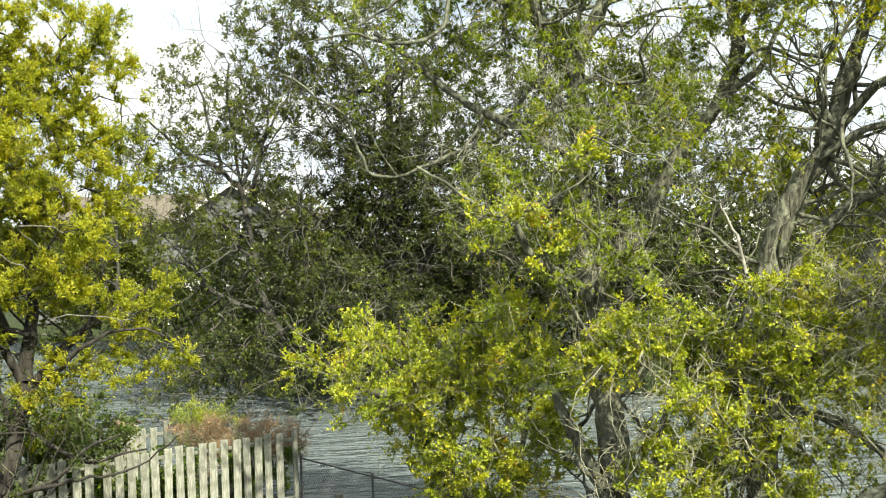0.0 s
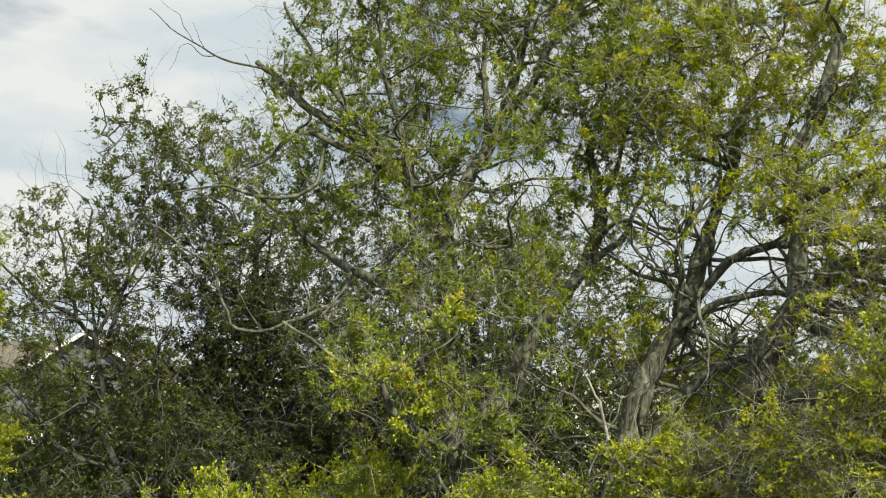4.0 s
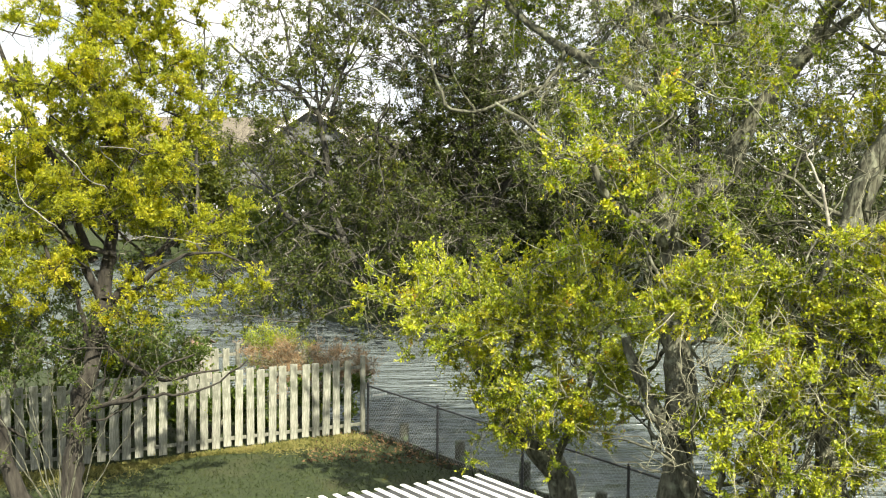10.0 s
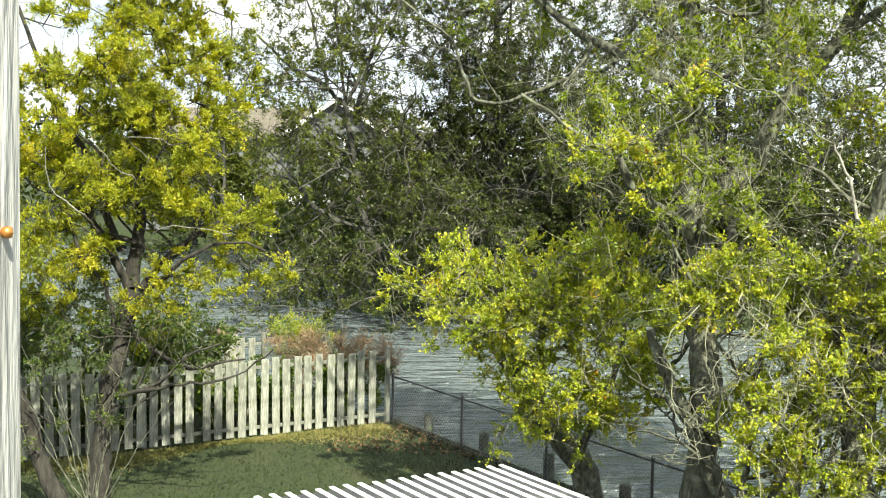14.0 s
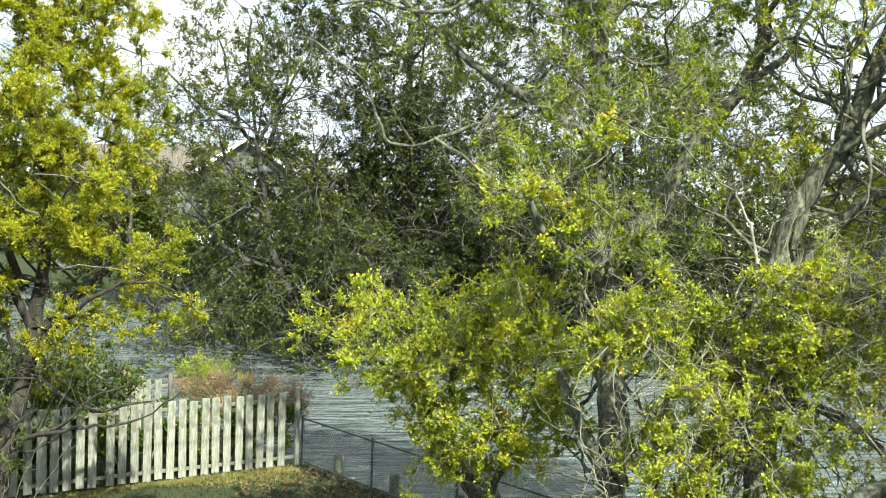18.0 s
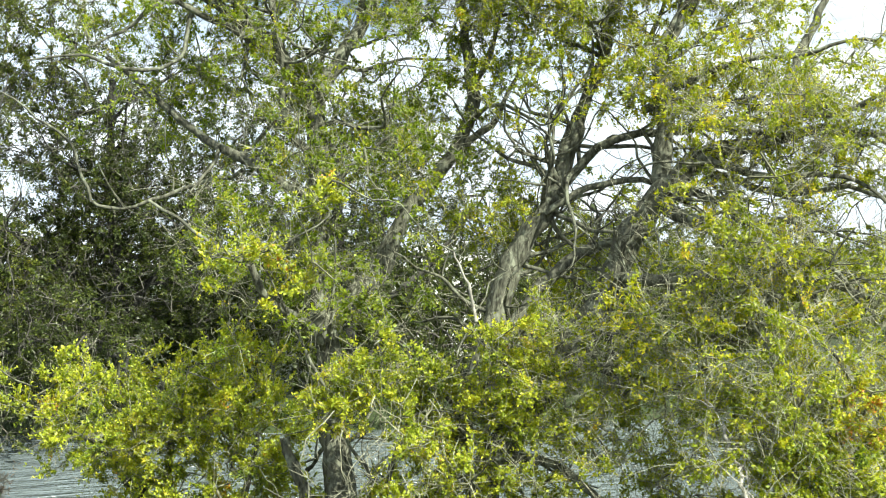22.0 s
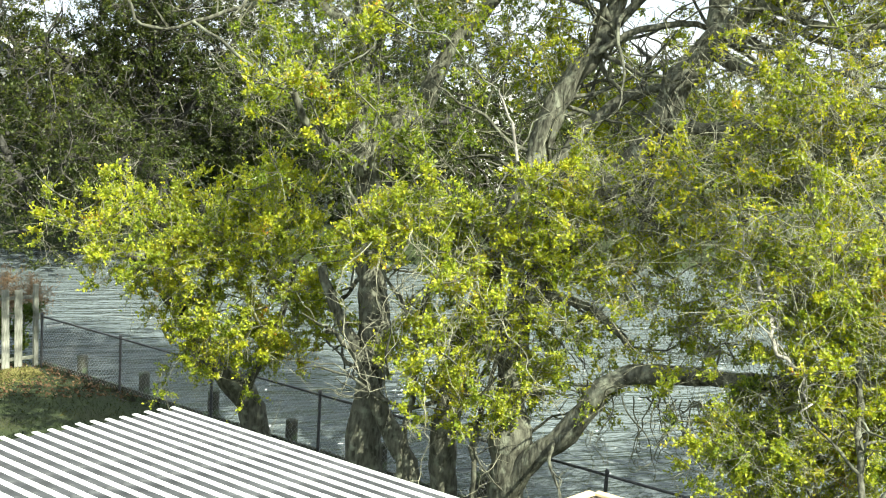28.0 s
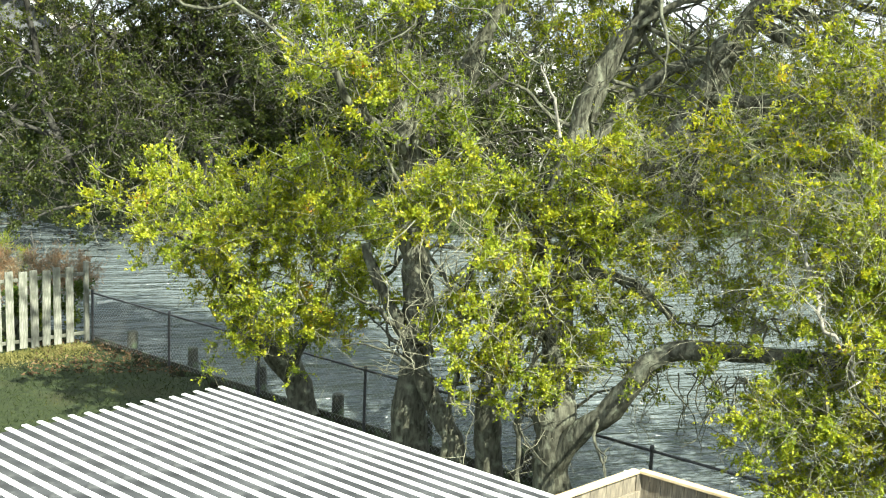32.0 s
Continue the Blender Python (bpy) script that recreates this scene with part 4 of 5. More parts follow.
CED_LIMBS = [
    ("trunk", 0.20, 0.14, [(-5.95, 18.3, 0), (-5.8, 18.34, 1.33), (-5.63, 18.39, 2.52), (-5.27, 18.5, 3.9)]),
    ("stem", 0.15, 0.07, [(-6.35, 18.2, 0), (-6.89, 18.06, 1.21), (-7.07, 17.88, 2.15), (-7.32, 17.67, 3.16), (-7.7, 17.3, 4.3)]),
    ("limb", 0.09, 0.03, [(-5.3, 18.5, 3.8), (-5.75, 18.25, 4.91), (-6.3, 17.9, 5.5)]),
    ("limb", 0.11, 0.03, [(-5.27, 18.5, 3.9), (-5.13, 18.54, 5.58), (-5.27, 18.5, 7.0), (-5.5, 18.4, 8.6)]),
    ("limb", 0.08, 0.03, [(-5.27, 18.5, 3.8), (-4.37, 18.53, 4.69), (-3.3, 18.7, 5.4)]),
    ("limb", 0.05, 0.02, [(-5.4, 18.5, 3.3), (-4.4, 18.42, 2.6), (-3.3, 18.45, 2.7)]),
    ("dead_limb", 0.0143, 0.0052, [(-5.7, 17.9, 4.9), (-5.6, 16.9, 5.3), (-5.94, 16.6, 5.6), (-6.05, 16.55, 6.0), (-6.02, 16.5, 6.35)]),
    ("dead_limb", 0.013, 0.0046, [(-5.2, 18.3, 5.6), (-4.9, 17.5, 5.9), (-5.07, 16.9, 5.95), (-5.22, 16.75, 6.2), (-5.4, 16.7, 6.6)]),
    ("dead_limb", 0.0117, 0.0039, [(-5.1, 18.4, 5.9), (-4.7, 17.4, 6.2), (-4.81, 16.95, 6.5), (-4.35, 16.99, 6.52), (-4.2, 17.0, 6.4)]),
    ("dead_limb", 0.0104, 0.0039, [(-5.0, 18.4, 4.6), (-4.62, 17.3, 4.9), (-4.26, 17.05, 5.08), (-3.7, 17.1, 5.05), (-3.23, 17.2, 4.97)]),
    ("limb", 0.08, 0.03, [(-5.4, 18.35, 4.6), (-5.88, 18.21, 6.07), (-6.47, 18.11, 7.3), (-7.0, 18, 8.7)]),
    ("limb", 0.045, 0.015, [(-5.62, 18.3, 2.07), (-4.65, 18, 2.41), (-4.12, 17.8, 2.85), (-3.58, 17.7, 3.1)]),
    ("limb", 0.04, 0.012, [(-5.38, 18.3, 2.07), (-4.75, 17.9, 2.25), (-3.89, 17.7, 2.45), (-3.13, 17.6, 2.69), (-2.66, 17.5, 3.05)]),
    ("limb", 0.05, 0.02, [(-5.38, 18.4, 2.94), (-5.75, 18, 4.18), (-6, 17.8, 4.58), (-6.21, 17.7, 5.63), (-6.44, 17.6, 6)]),
    ("limb", 0.05, 0.02, [(-5.1, 18.4, 4.72), (-5.72, 18, 4.95), (-5.76, 17.9, 5.62), (-5.57, 17.8, 6.18), (-5.85, 17.7, 6.51)]),
    ("limb", 0.045, 0.015, [(-5.29, 18.5, 3.72), (-4.58, 18.3, 4.24), (-4.16, 18.2, 4.54), (-3.46, 18.1, 4.78), (-2.89, 18.1, 4.64)]),
]
CED_CROWN = [(-5.3, 18.5, 7.3, 1.9, 1.6, 2), (-6.3, 17.9, 6.4, 1.5, 1.3, 1.4), (-4.6, 18.4, 5.5, 1.5, 1.2, 0.9), (-3.8, 18.6, 5.4, 0.9, 0.7, 0.5),
             (-6.1, 17.7, 4.8, 1.4, 1.1, 0.9), (-6.9, 18.0, 6.9, 1.0, 0.9, 0.8), (-5.0, 18.5, 9.0, 1.2, 1.1, 1.5), (-3.9, 19.3, 9.0, 0.8, 0.7, 1.2),
             (-4.2, 18.4, 4.2, 1.0, 0.9, 0.7), (-6.4, 17.9, 3.5, 1.1, 0.6, 0.6), (-3.2, 18.6, 5.0, 0.7, 0.6, 0.4), (-5.2, 18.2, 3.9, 1.2, 0.7, 0.5), (-6.6, 17.8, 4.2, 1.0, 0.7, 0.6), (-4.4, 18.3, 6.6, 1.1, 0.9, 0.9), (-3.0, 18.2, 4.3, 0.6, 0.5, 0.3),
             (-5.3, 18.4, 10.24, 1.1, 0.9, 0.9), (-4.23, 18.6, 9.89, 0.9, 0.8, 0.8), (-5.54, 18.2, 8.77, 1, 0.8, 0.8), (-4.3, 18.4, 8.4, 0.9, 0.8, 0.8), (-3.67, 18.5, 7.73, 0.7, 0.6, 0.6), (-5.53, 18.3, 9.34, 1, 0.9, 0.8), (-4.28, 18.5, 8.66, 0.9, 0.8, 0.9), (-5.23, 18, 6.87, 0.9, 0.7, 0.6), (-4.02, 18.3, 6.38, 0.8, 0.6, 0.5), (-5.4, 18.8, 3.6, 0.9, 0.5, 0.5)]
tree("cedar_tree", (-5.95, 18.3, 0), CED_LIMBS, CED_CROWN, CEDAR_LEAF, CEDAR_BARK, "yellow-olive red cedar with twin trunks on the lawn", 18, per_m3=8.6, sprigs=7, per_sprig=42, leaf_size=0.06, leaf_width=0.36, bare=0.1, droop=0.0, upright=0.25, reach=0.24, subs=34, sub_len=1.5, twig_mat=CEDAR_BARK, tangle=1, together=4, knot=0.15)

# grey vines that hang before the trunks
vr = np.random.default_rng(41)
for k in range(36):
    x, y, z = vr.uniform(3.6, 7.0), vr.uniform(14.1, 14.9), vr.uniform(2.3, 4.9)
    vine = empty("vine", (x, y, z), "thin grey bare vine hanging from the holly", "vine", "hanging vines")
    line, d = [np.zeros(3)], np.array([0.0, 0.0, -1.0])
    for _ in range(14):
        d = d + 0.55 * vr.standard_normal(3) * [1, 1, 0.4] + [0, 0, -0.35]
        d /= np.linalg.norm(d)
        line.append(line[-1] + d * vr.uniform(0.14, 0.22))
    line = smooth_line(np.array(line), 0.06)
    v, f = tube_arrays(line, np.linspace(0.008, 0.003, len(line)), 5)
    part("stem", quick_mesh("stem", v, f, TWIG, True), vine)
    i = vr.integers(4, len(line), 26)
    tip = line[i] + vr.standard_normal((26, 3)) * [0.16, 0.16, 0.12]
    v, f = prisms(line[i], tip, np.full(26, 0.005), np.full(26, 0.002))
    part("tendril", quick_mesh("tendril", v, f, TWIG), vine, kind="stuff")

# ---------------------------------------------------------------- trees of the far bank
D_LIMBS = [
    ("trunk", 0.202, 0.12, [(-1.6, 46.5, 0.4), (-2.0, 44.5, 1.4), (-2.7, 43.93, 3.0), (-3.29, 43.88, 4.52), (-3.51, 43.86, 6.38), (-3.97, 43.82, 8.6)]),
    ("limb", 0.094, 0.038, [(-3.97, 43.82, 8.5), (-4.63, 43.76, 9.11), (-5.5, 43.65, 9.7), (-6.4, 43.53, 10.24), (-7.4, 43.4, 11.2)]),
    ("limb", 0.094, 0.038, [(-3.97, 43.82, 8.5), (-4.05, 43.82, 10.31), (-4.29, 43.79, 11.89), (-4.2, 43.8, 13.5)]),
    ("limb", 0.086, 0.038, [(-3.9, 43.82, 8.2), (-3.21, 43.89, 9.94), (-2.25, 43.95, 11.5), (-1.6, 44.2, 13.2)]),
    ("limb", 0.072, 0.03, [(-4.63, 43.76, 9.1), (-5.18, 43.7, 11.41), (-5.5, 43.7, 13)]),
    ("limb", 0.101, 0.038, [(-2.7, 43.91, 3.2), (-4.91, 43.21, 4.2), (-5.7, 42.6, 5.3), (-6.6, 42.4, 6.4)]),
    ("limb", 0.115, 0.038, [(-2.74, 43.9, 3.22), (-4.28, 43.6, 3.82), (-5.35, 43.4, 4.48), (-5.86, 43.2, 5.18), (-6.68, 43, 5.68)]),
    ("limb", 0.094, 0.038, [(-2.91, 43.9, 4.26), (-3.4, 43.8, 5.43), (-4.36, 43.7, 6.46), (-4.95, 43.6, 7.6), (-6.04, 43.6, 8.17)]),
    ("limb", 0.079, 0.03, [(-3.51, 43.9, 7.95), (-3.12, 43.8, 9.53), (-2.71, 43.8, 11), (-2.58, 43.8, 12.68)]),
    ("limb", 0.072, 0.03, [(-1.55, 44, 0.74), (-1.07, 44, 3.09), (-1.51, 44, 5.41), (-1.73, 44, 7.26), (-1.02, 44, 9.09)]),
    ("limb", 0.072, 0.022, [(-1.76, 43.5, 1.27), (-3.48, 42, 2.01), (-4.91, 41, 2.23), (-6.35, 40.5, 2.5), (-7.41, 40.5, 3.04)]),
    ("limb", 0.065, 0.022, [(-1.51, 43, 0.98), (-2.53, 41, 0.9), (-3.75, 40, 0.6), (-4.76, 39.5, 0.57), (-6.23, 39.5, 0.79)]),
]
D_CROWN = [(-6.2, 43.4, 10.4, 1.8, 1.6, 1.0), (-1.8, 44, 6.4, 2.2, 1.6, 3.2), (-5.5, 40.2, 1.3, 2.4, 1.2, 0.7), (-4.3, 43.8, 11.6, 3.4, 2.6, 3.4), (-1.4, 45.0, 15.0, 3.8, 3.5, 4.2), (-5.2, 42.7, 6.6, 2.5, 2.5, 1.8), (-6.8, 43.2, 8.6, 2.4, 2.2, 2.2)]
FAR = dict(sprigs=5, per_sprig=15, leaf_size=0.12, reach=0.5, knot=0.35, subs=18, sub_len=4.5, twig_r=0.012, twig_mat=FAR_TWIG, tangle=1, curl_len=1.2, sides=7, group="trees on the far bank")
tree("far_oak_tree", (-1.6, 46.5, 0.4), D_LIMBS, D_CROWN, FAR_OAK_LEAF, FAR_BARK, "open oak with fanning grey limbs on the far bank", 21, per_m3=1.5, bare=0.2, **dict(FAR, leaf_size=0.115, subs=30))
E_LIMBS = [("trunk", 0.35, 0.15, [(3.0, 47.5, 0.5), (2.8, 47, 4), (2.4, 46.4, 9), (2.3, 46, 14)]), ("limb", 0.2, 0.08, [(2.8, 47, 4), (0.0, 46, 6.5), (-2, 45, 8)]),
           ("limb", 0.2, 0.08, [(2.8, 47, 4), (5, 46.5, 7), (6.5, 46.5, 10)]), ("limb", 0.15, 0.05, [(2.9, 47.2, 2.5), (0, 44, 3.5), (-3, 42, 2.4)])]
E_CROWN = [(2.3, 45.9, 11.5, 4, 3.4, 4.4), (0.4, 46.0, 6.8, 6, 4, 4), (-0.2, 42.9, 3.4, 5, 3.5, 2.4), (-3.8, 40.7, 1.8, 2.6, 2, 1.4), (-5.3, 40.5, 0.9, 2.6, 1.4, 0.9), (-3.0, 40.3, 0.6, 2.2, 1.2, 0.8), (-7.6, 42, 2.0, 2.0, 1.4, 1.1), (5.9, 46.6, 7.8, 5, 4, 5)]
tree("far_oak_tree", (3.0, 47.5, 0.5), E_LIMBS, E_CROWN, FAR_LEAF, FAR_BARK, "dense dark green oak overhanging the far water", 22, per_m3=1.6, bare=0.25, **dict(FAR, subs=44, leaf_size=0.115, per_sprig=20, tangle=1))
F_LIMBS = [("trunk", 0.35, 0.15, [(13, 47.5, 0.5), (12.8, 47, 4), (12, 46.5, 9), (11.9, 46.5, 13)]), ("limb", 0.2, 0.08, [(12.8, 47, 4), (16, 46.5, 6), (18.6, 46.5, 9)])]
F_CROWN = [(11.9, 46.5, 7.8, 6, 4, 5.5), (18.6, 46.5, 6.8, 6, 4, 5), (16.2, 44.1, 2.7, 7, 3, 2.6), (9.5, 46.5, 12.5, 4.5, 3.5, 3.5), (15.5, 47, 11.5, 4.5, 3.5, 3)]
tree("far_oak_tree", (13, 47.5, 0.5), F_LIMBS, F_CROWN, FAR_LEAF, FAR_BARK, "dark spreading oak behind the near trunks", 23, per_m3=0.9, bare=0.25, **dict(FAR, leaf_size=0.12))
H_LIMBS = [("trunk", 0.3, 0.12, [(25.5, 45.5, 0.5), (25.3, 45, 4), (25, 44, 9)])]
H_CROWN = [(25.3, 43.6, 7.0, 5.5, 4, 4.2), (22.5, 44.5, 4, 3, 3, 3)]
tree("far_oak_tree", (25.5, 45.5, 0.5), H_LIMBS, H_CROWN, FAR_OAK_LEAF, FAR_BARK, "sunlit oak on the far bank", 24, per_m3=0.8, bare=0.3, **FAR)
K_LIMBS = [("trunk", 0.16, 0.05, [(-13.5, 67, 0.6), (-13.6, 67, 6), (-13.2, 67, 12), (-13, 67, 15)]), ("limb", 0.09, 0.04, [(-13.6, 67, 6), (-15, 67, 10), (-15.4, 67, 13)]), ("limb", 0.09, 0.04, [(-13.3, 67, 9), (-11.6, 67, 12)])]
K_CROWN = [(-13.2, 67, 11.5, 3.0, 2.5, 4), (-15.6, 67, 11, 2, 2, 3), (-14.5, 66, 6.0, 2.6, 2, 2.4), (-10.5, 66, 5.5, 2.0, 2, 2.0)]
tree("far_oak_tree", (-13.5, 67, 0.6), K_LIMBS, K_CROWN, FAR_OAK_LEAF, FAR_BARK, "thin half-bare oak in front of the far house", 25, per_m3=0.7, bare=0.4, **FAR)

L_LIMBS = [("trunk", 0.25, 0.1, [(-16.5, 71, 0.6), (-16.3, 71, 4), (-15.8, 71, 8)]), ("limb", 0.12, 0.05, [(-16.3, 71, 3.5), (-18.5, 72, 6), (-19.5, 72, 8)])]
L_CROWN = [(-13.5, 69, 4.6, 2.6, 2.2, 3.2), (-15.5, 70, 5, 3.4, 2.5, 3.8), (-19, 72, 5.5, 3.4, 2.5, 4.4), (-11.0, 69, 3.4, 2.4, 2, 2.0), (-22.5, 73, 5, 3, 2.5, 4), (-12.5, 74, 4.2, 2.6, 2, 3.2), (-8.5, 74, 4.4, 2.8, 2, 3.4), (-5.0, 73.5, 4.0, 2.6, 2, 3.2)]
tree("far_oak_tree", (-16.5, 71, 0.6), L_LIMBS, L_CROWN, FAR_OAK_LEAF, FAR_BARK, "olive oak standing before the far house", 26, per_m3=1.3, bare=0.12, **dict(FAR, leaf_size=0.24, per_sprig=10, tangle=0))


def shrub(name, base, blobs, leaf, label, seed, group="shrubs on the bank", stem_r=0.04, **kw):
    stems = [("stem", stem_r, 0.4 * stem_r, [tuple(base), (0.5 * (base[0] + b_[0]), 0.5 * (base[1] + b_[1]), 0.5 * (base[2] + b_[2])), tuple(b_[:3])]) for b_ in blobs]
    kw = dict(dict(subs=0), **kw)
    return tree(name, base, stems, blobs, leaf, BARK, label, seed, group=group, category="shrub", **kw)


shrub("shrub", (-8.5, 23.3, 0), [(-8.7, 23.2, 2.3, 1.6, 0.8, 1.2), (-10.2, 22.9, 2.2, 1.3, 0.7, 1.1), (-7.0, 23.6, 2.1, 1.4, 0.7, 1.1), (-5.7, 24.0, 1.7, 1.0, 0.6, 0.8), (-6.4, 23.9, 2.5, 1.2, 0.6, 0.7), (-5.2, 24.4, 2.0, 0.7, 0.45, 0.6), (-9.6, 22.8, 2.8, 1.3, 0.6, 0.8)], DARK_LEAF, "dark green leafy shrub behind the board fence", 31, per_m3=18, leaf_size=0.08, bare=0.1)
# ivy, plus dark leaf masses in place of the cedar's shaded lower boughs
shrub("ivy", (-5.9, 18.1, 0), [(-5.5, 18.2, 2.2, 0.45, 0.3, 0.35), (-7.1, 17.6, 2.6, 0.6, 0.5, 0.6), (-5.2, 18.1, 3.2, 0.8, 0.5, 0.4), (-6.6, 17.8, 3.3, 0.8, 0.5, 0.4), (-7.3, 17.7, 3.9, 0.9, 0.5, 0.5), (-4.5, 18.2, 3.4, 0.8, 0.5, 0.35), (-6.0, 17.9, 2.9, 0.6, 0.4, 0.35), (-4.2, 18.0, 2.7, 0.5, 0.35, 0.25), (-6.9, 18.0, 1.6, 0.3, 0.25, 0.5), (-5.7, 18.1, 1.5, 0.25, 0.2, 0.5), (-6.4, 18.6, 3.7, 1.0, 0.5, 0.45), (-5.3, 18.7, 3.4, 0.9, 0.5, 0.45), (-6.8, 18.5, 2.9, 0.6, 0.4, 0.4), (-5.5, 18.7, 4.4, 1.0, 0.5, 0.5)], DARK_LEAF, "green ivy and shade-dark low cedar foliage about the twin trunks", 34, group="climbers", per_m3=22, leaf_size=0.055, bare=0.25, tangle=1, stem_r=0.012, twig_mat=BOUGH)
shrub("climber", (8.6, 14.6, 8.75), [(8.7, 14.4, 8.9, 0.7, 0.4, 0.3), (9.4, 13.9, 9.0, 0.8, 0.4, 0.32), (10.1, 13.3, 9.0, 0.7, 0.4, 0.35)], BRIGHT_LEAF, "yellow-green leafy climber along an oak limb", 35, group="climbers", per_m3=55, leaf_size=0.06, bare=0.1, tangle=2)
for k in range(5):
    a = 0.1 + 0.2 * k
    hx, hy = -10.4 + 9.0 * a - 0.45, 20.1 + 4.8 * a + 0.95
    shrub("hedge_bush", (hx, hy, 0), [(hx - 0.5, hy - 0.25, 0.75, 0.85, 0.4, 0.75), (hx + 0.5, hy + 0.28, 0.75, 0.85, 0.4, 0.72)], DARK_LEAF, "shaded dark green bush behind the board fence", 60 + k, group="bushes behind the fence", per_m3=30, leaf_size=0.10, bare=0.15, knot=0.08, reach=0.2)
shrub("shrub", (-3.9, 27.8, -0.1), [(-3.9, 27.8, 1.35, 0.8, 0.6, 0.5), (-3.2, 28.0, 1.25, 0.6, 0.5, 0.4)], HOLLY_LEAF, "fresh green feathery shrub on the creek bank", 32, per_m3=34, leaf_size=0.09, leaf_width=0.2, per_sprig=24, bare=0.05, upright=0.6, knot=0.08)
shrub("dry_shrub", (-2.6, 26.6, 0), [(-2.6, 26.6, 1.45, 1.0, 0.5, 0.35), (-1.7, 26.2, 1.4, 0.7, 0.4, 0.35), (-3.4, 26.9, 1.4, 0.7, 0.5, 0.35), (-2.2, 26.4, 1.0, 1.1, 0.5, 0.4)], DRY_LEAF, "dry reddish brushwood heaped behind the board fence", 33, per_m3=60, leaf_size=0.10, leaf_width=0.12, bare=0.1, per_sprig=20, knot=0.08, tangle=2, bare_r=1.3)
for k, (x, y, z, w) in enumerate([(-11.5, 70, 1.7, 2.6), (-8.0, 66, 1.7, 2.4), (-15.5, 74, 1.8, 2.6), (-19.5, 79, 1.8, 2.6)]):
    shrub("far_shrub", (x, y, 0.5), [(x, y, z, w, 1.4, 1.1)], FAR_LEAF, "olive shrub on the far bank", 40 + k, per_m3=2.2, leaf_size=0.2, reach=0.5, twig_r=0.015, bare=0.1)


stalk = empty("dry_stalk", (-2.4, 28.2, -0.1), "pale bare forked stalk standing on the creek bank", "plant")
st_ = np.random.default_rng(5)
for way, size in (((0.05, 0, 1), 2.15), ((0.35, 0, 1), 1.9), ((-0.2, 0.1, 1), 1.7)):
    line = wander(st_, (0, 0, 0), way, size, 9, 0.10)
    part("stem", quick_mesh("stem", *tube_arrays(line, np.linspace(0.016, 0.006, len(line)), 6), PALE_WOOD, True), stalk)
    for _ in range(4):
        i = int(st_.integers(len(line) // 2, len(line) - 1))
        side = wander(st_, line[i], st_.standard_normal(3) + [0, 0, 0.8], 0.35, 5, 0.25)
        part("twig", quick_mesh("twig", *tube_arrays(side, np.linspace(0.008, 0.003, len(side)), 5), PALE_WOOD, True), stalk)

# ---------------------------------------------------------------- woods behind the far bank
def woods(blobs, n_, size, label, seed, name="far_woods"):
    r = np.random.default_rng(seed)
    at = np.concatenate([in_blob(r, b_, max(50, int(n_ * b_[3] * b_[5])), 0.45) for b_ in blobs])
    at = at[at[:, 2] > 0.1]
    v_, f_ = blades(at, r.standard_normal((len(at), 3)) + [0, 0, 0.4], size * (0.5 + r.random(len(at))), 0.55, r)
    tagged(new(name, quick_mesh(name, v_, f_, FAR_LEAF)), label, "woods", kind="stuff")


wr = random.Random(3)
woods([(x + wr.uniform(-1, 1), 51 + wr.uniform(-2, 3) + 0.12 * abs(x - 8), 3.2 + wr.uniform(-0.6, 1.2), 4.2, 2.5, 3.6 + wr.uniform(-0.6, 1.4)) for x in range(-4, 34, 3)], 130, 0.4, "dark green thicket along the far bank", 51)
woods([(x + wr.uniform(-2, 2), 62 + 0.6 * (x - 36) + wr.uniform(-3, 3), 3.6, 5.0, 3, 4.0 + wr.uniform(-1, 2)) for x in range(30, 90, 4)], 100, 0.6, "hazy green woods beyond the creek", 52)
woods([(x + wr.uniform(-2, 2), 105 + wr.uniform(-5, 5), 5, 6, 4, 5.5 + wr.uniform(-1, 3)) for x in range(-75, 0, 6)], 40, 0.6, "distant tree line behind the far house", 53)

# ---------------------------------------------------------------- board fence
def board_mesh(w, h, t, seed, mat=None):
    """A fence board with a slightly worn top and a little warp."""
    r = random.Random(seed)
    bm = bmesh.new()
    bmesh.ops.create_cube(bm, size=1)
    bmesh.ops.scale(bm, vec=(w, t, h), verts=bm.verts)
    bmesh.ops.translate(bm, vec=(0, 0, h / 2), verts=bm.verts)
    for v_ in bm.verts:
        if v_.co.z > h / 2:
            v_.co.z += r.uniform(-0.012, 0.012)
            v_.co.x += r.uniform(-0.008, 0.008)
            v_.co.y += r.uniform(-0.006, 0.006)
    bmesh.ops.bevel(bm, geom=bm.edges[:], offset=0.004, segments=1, affect="EDGES")
    me = bpy.data.meshes.new("board")
    bm.to_mesh(me)
    bm.free()
    me.materials.append(mat or FENCE_WOOD)
    return me


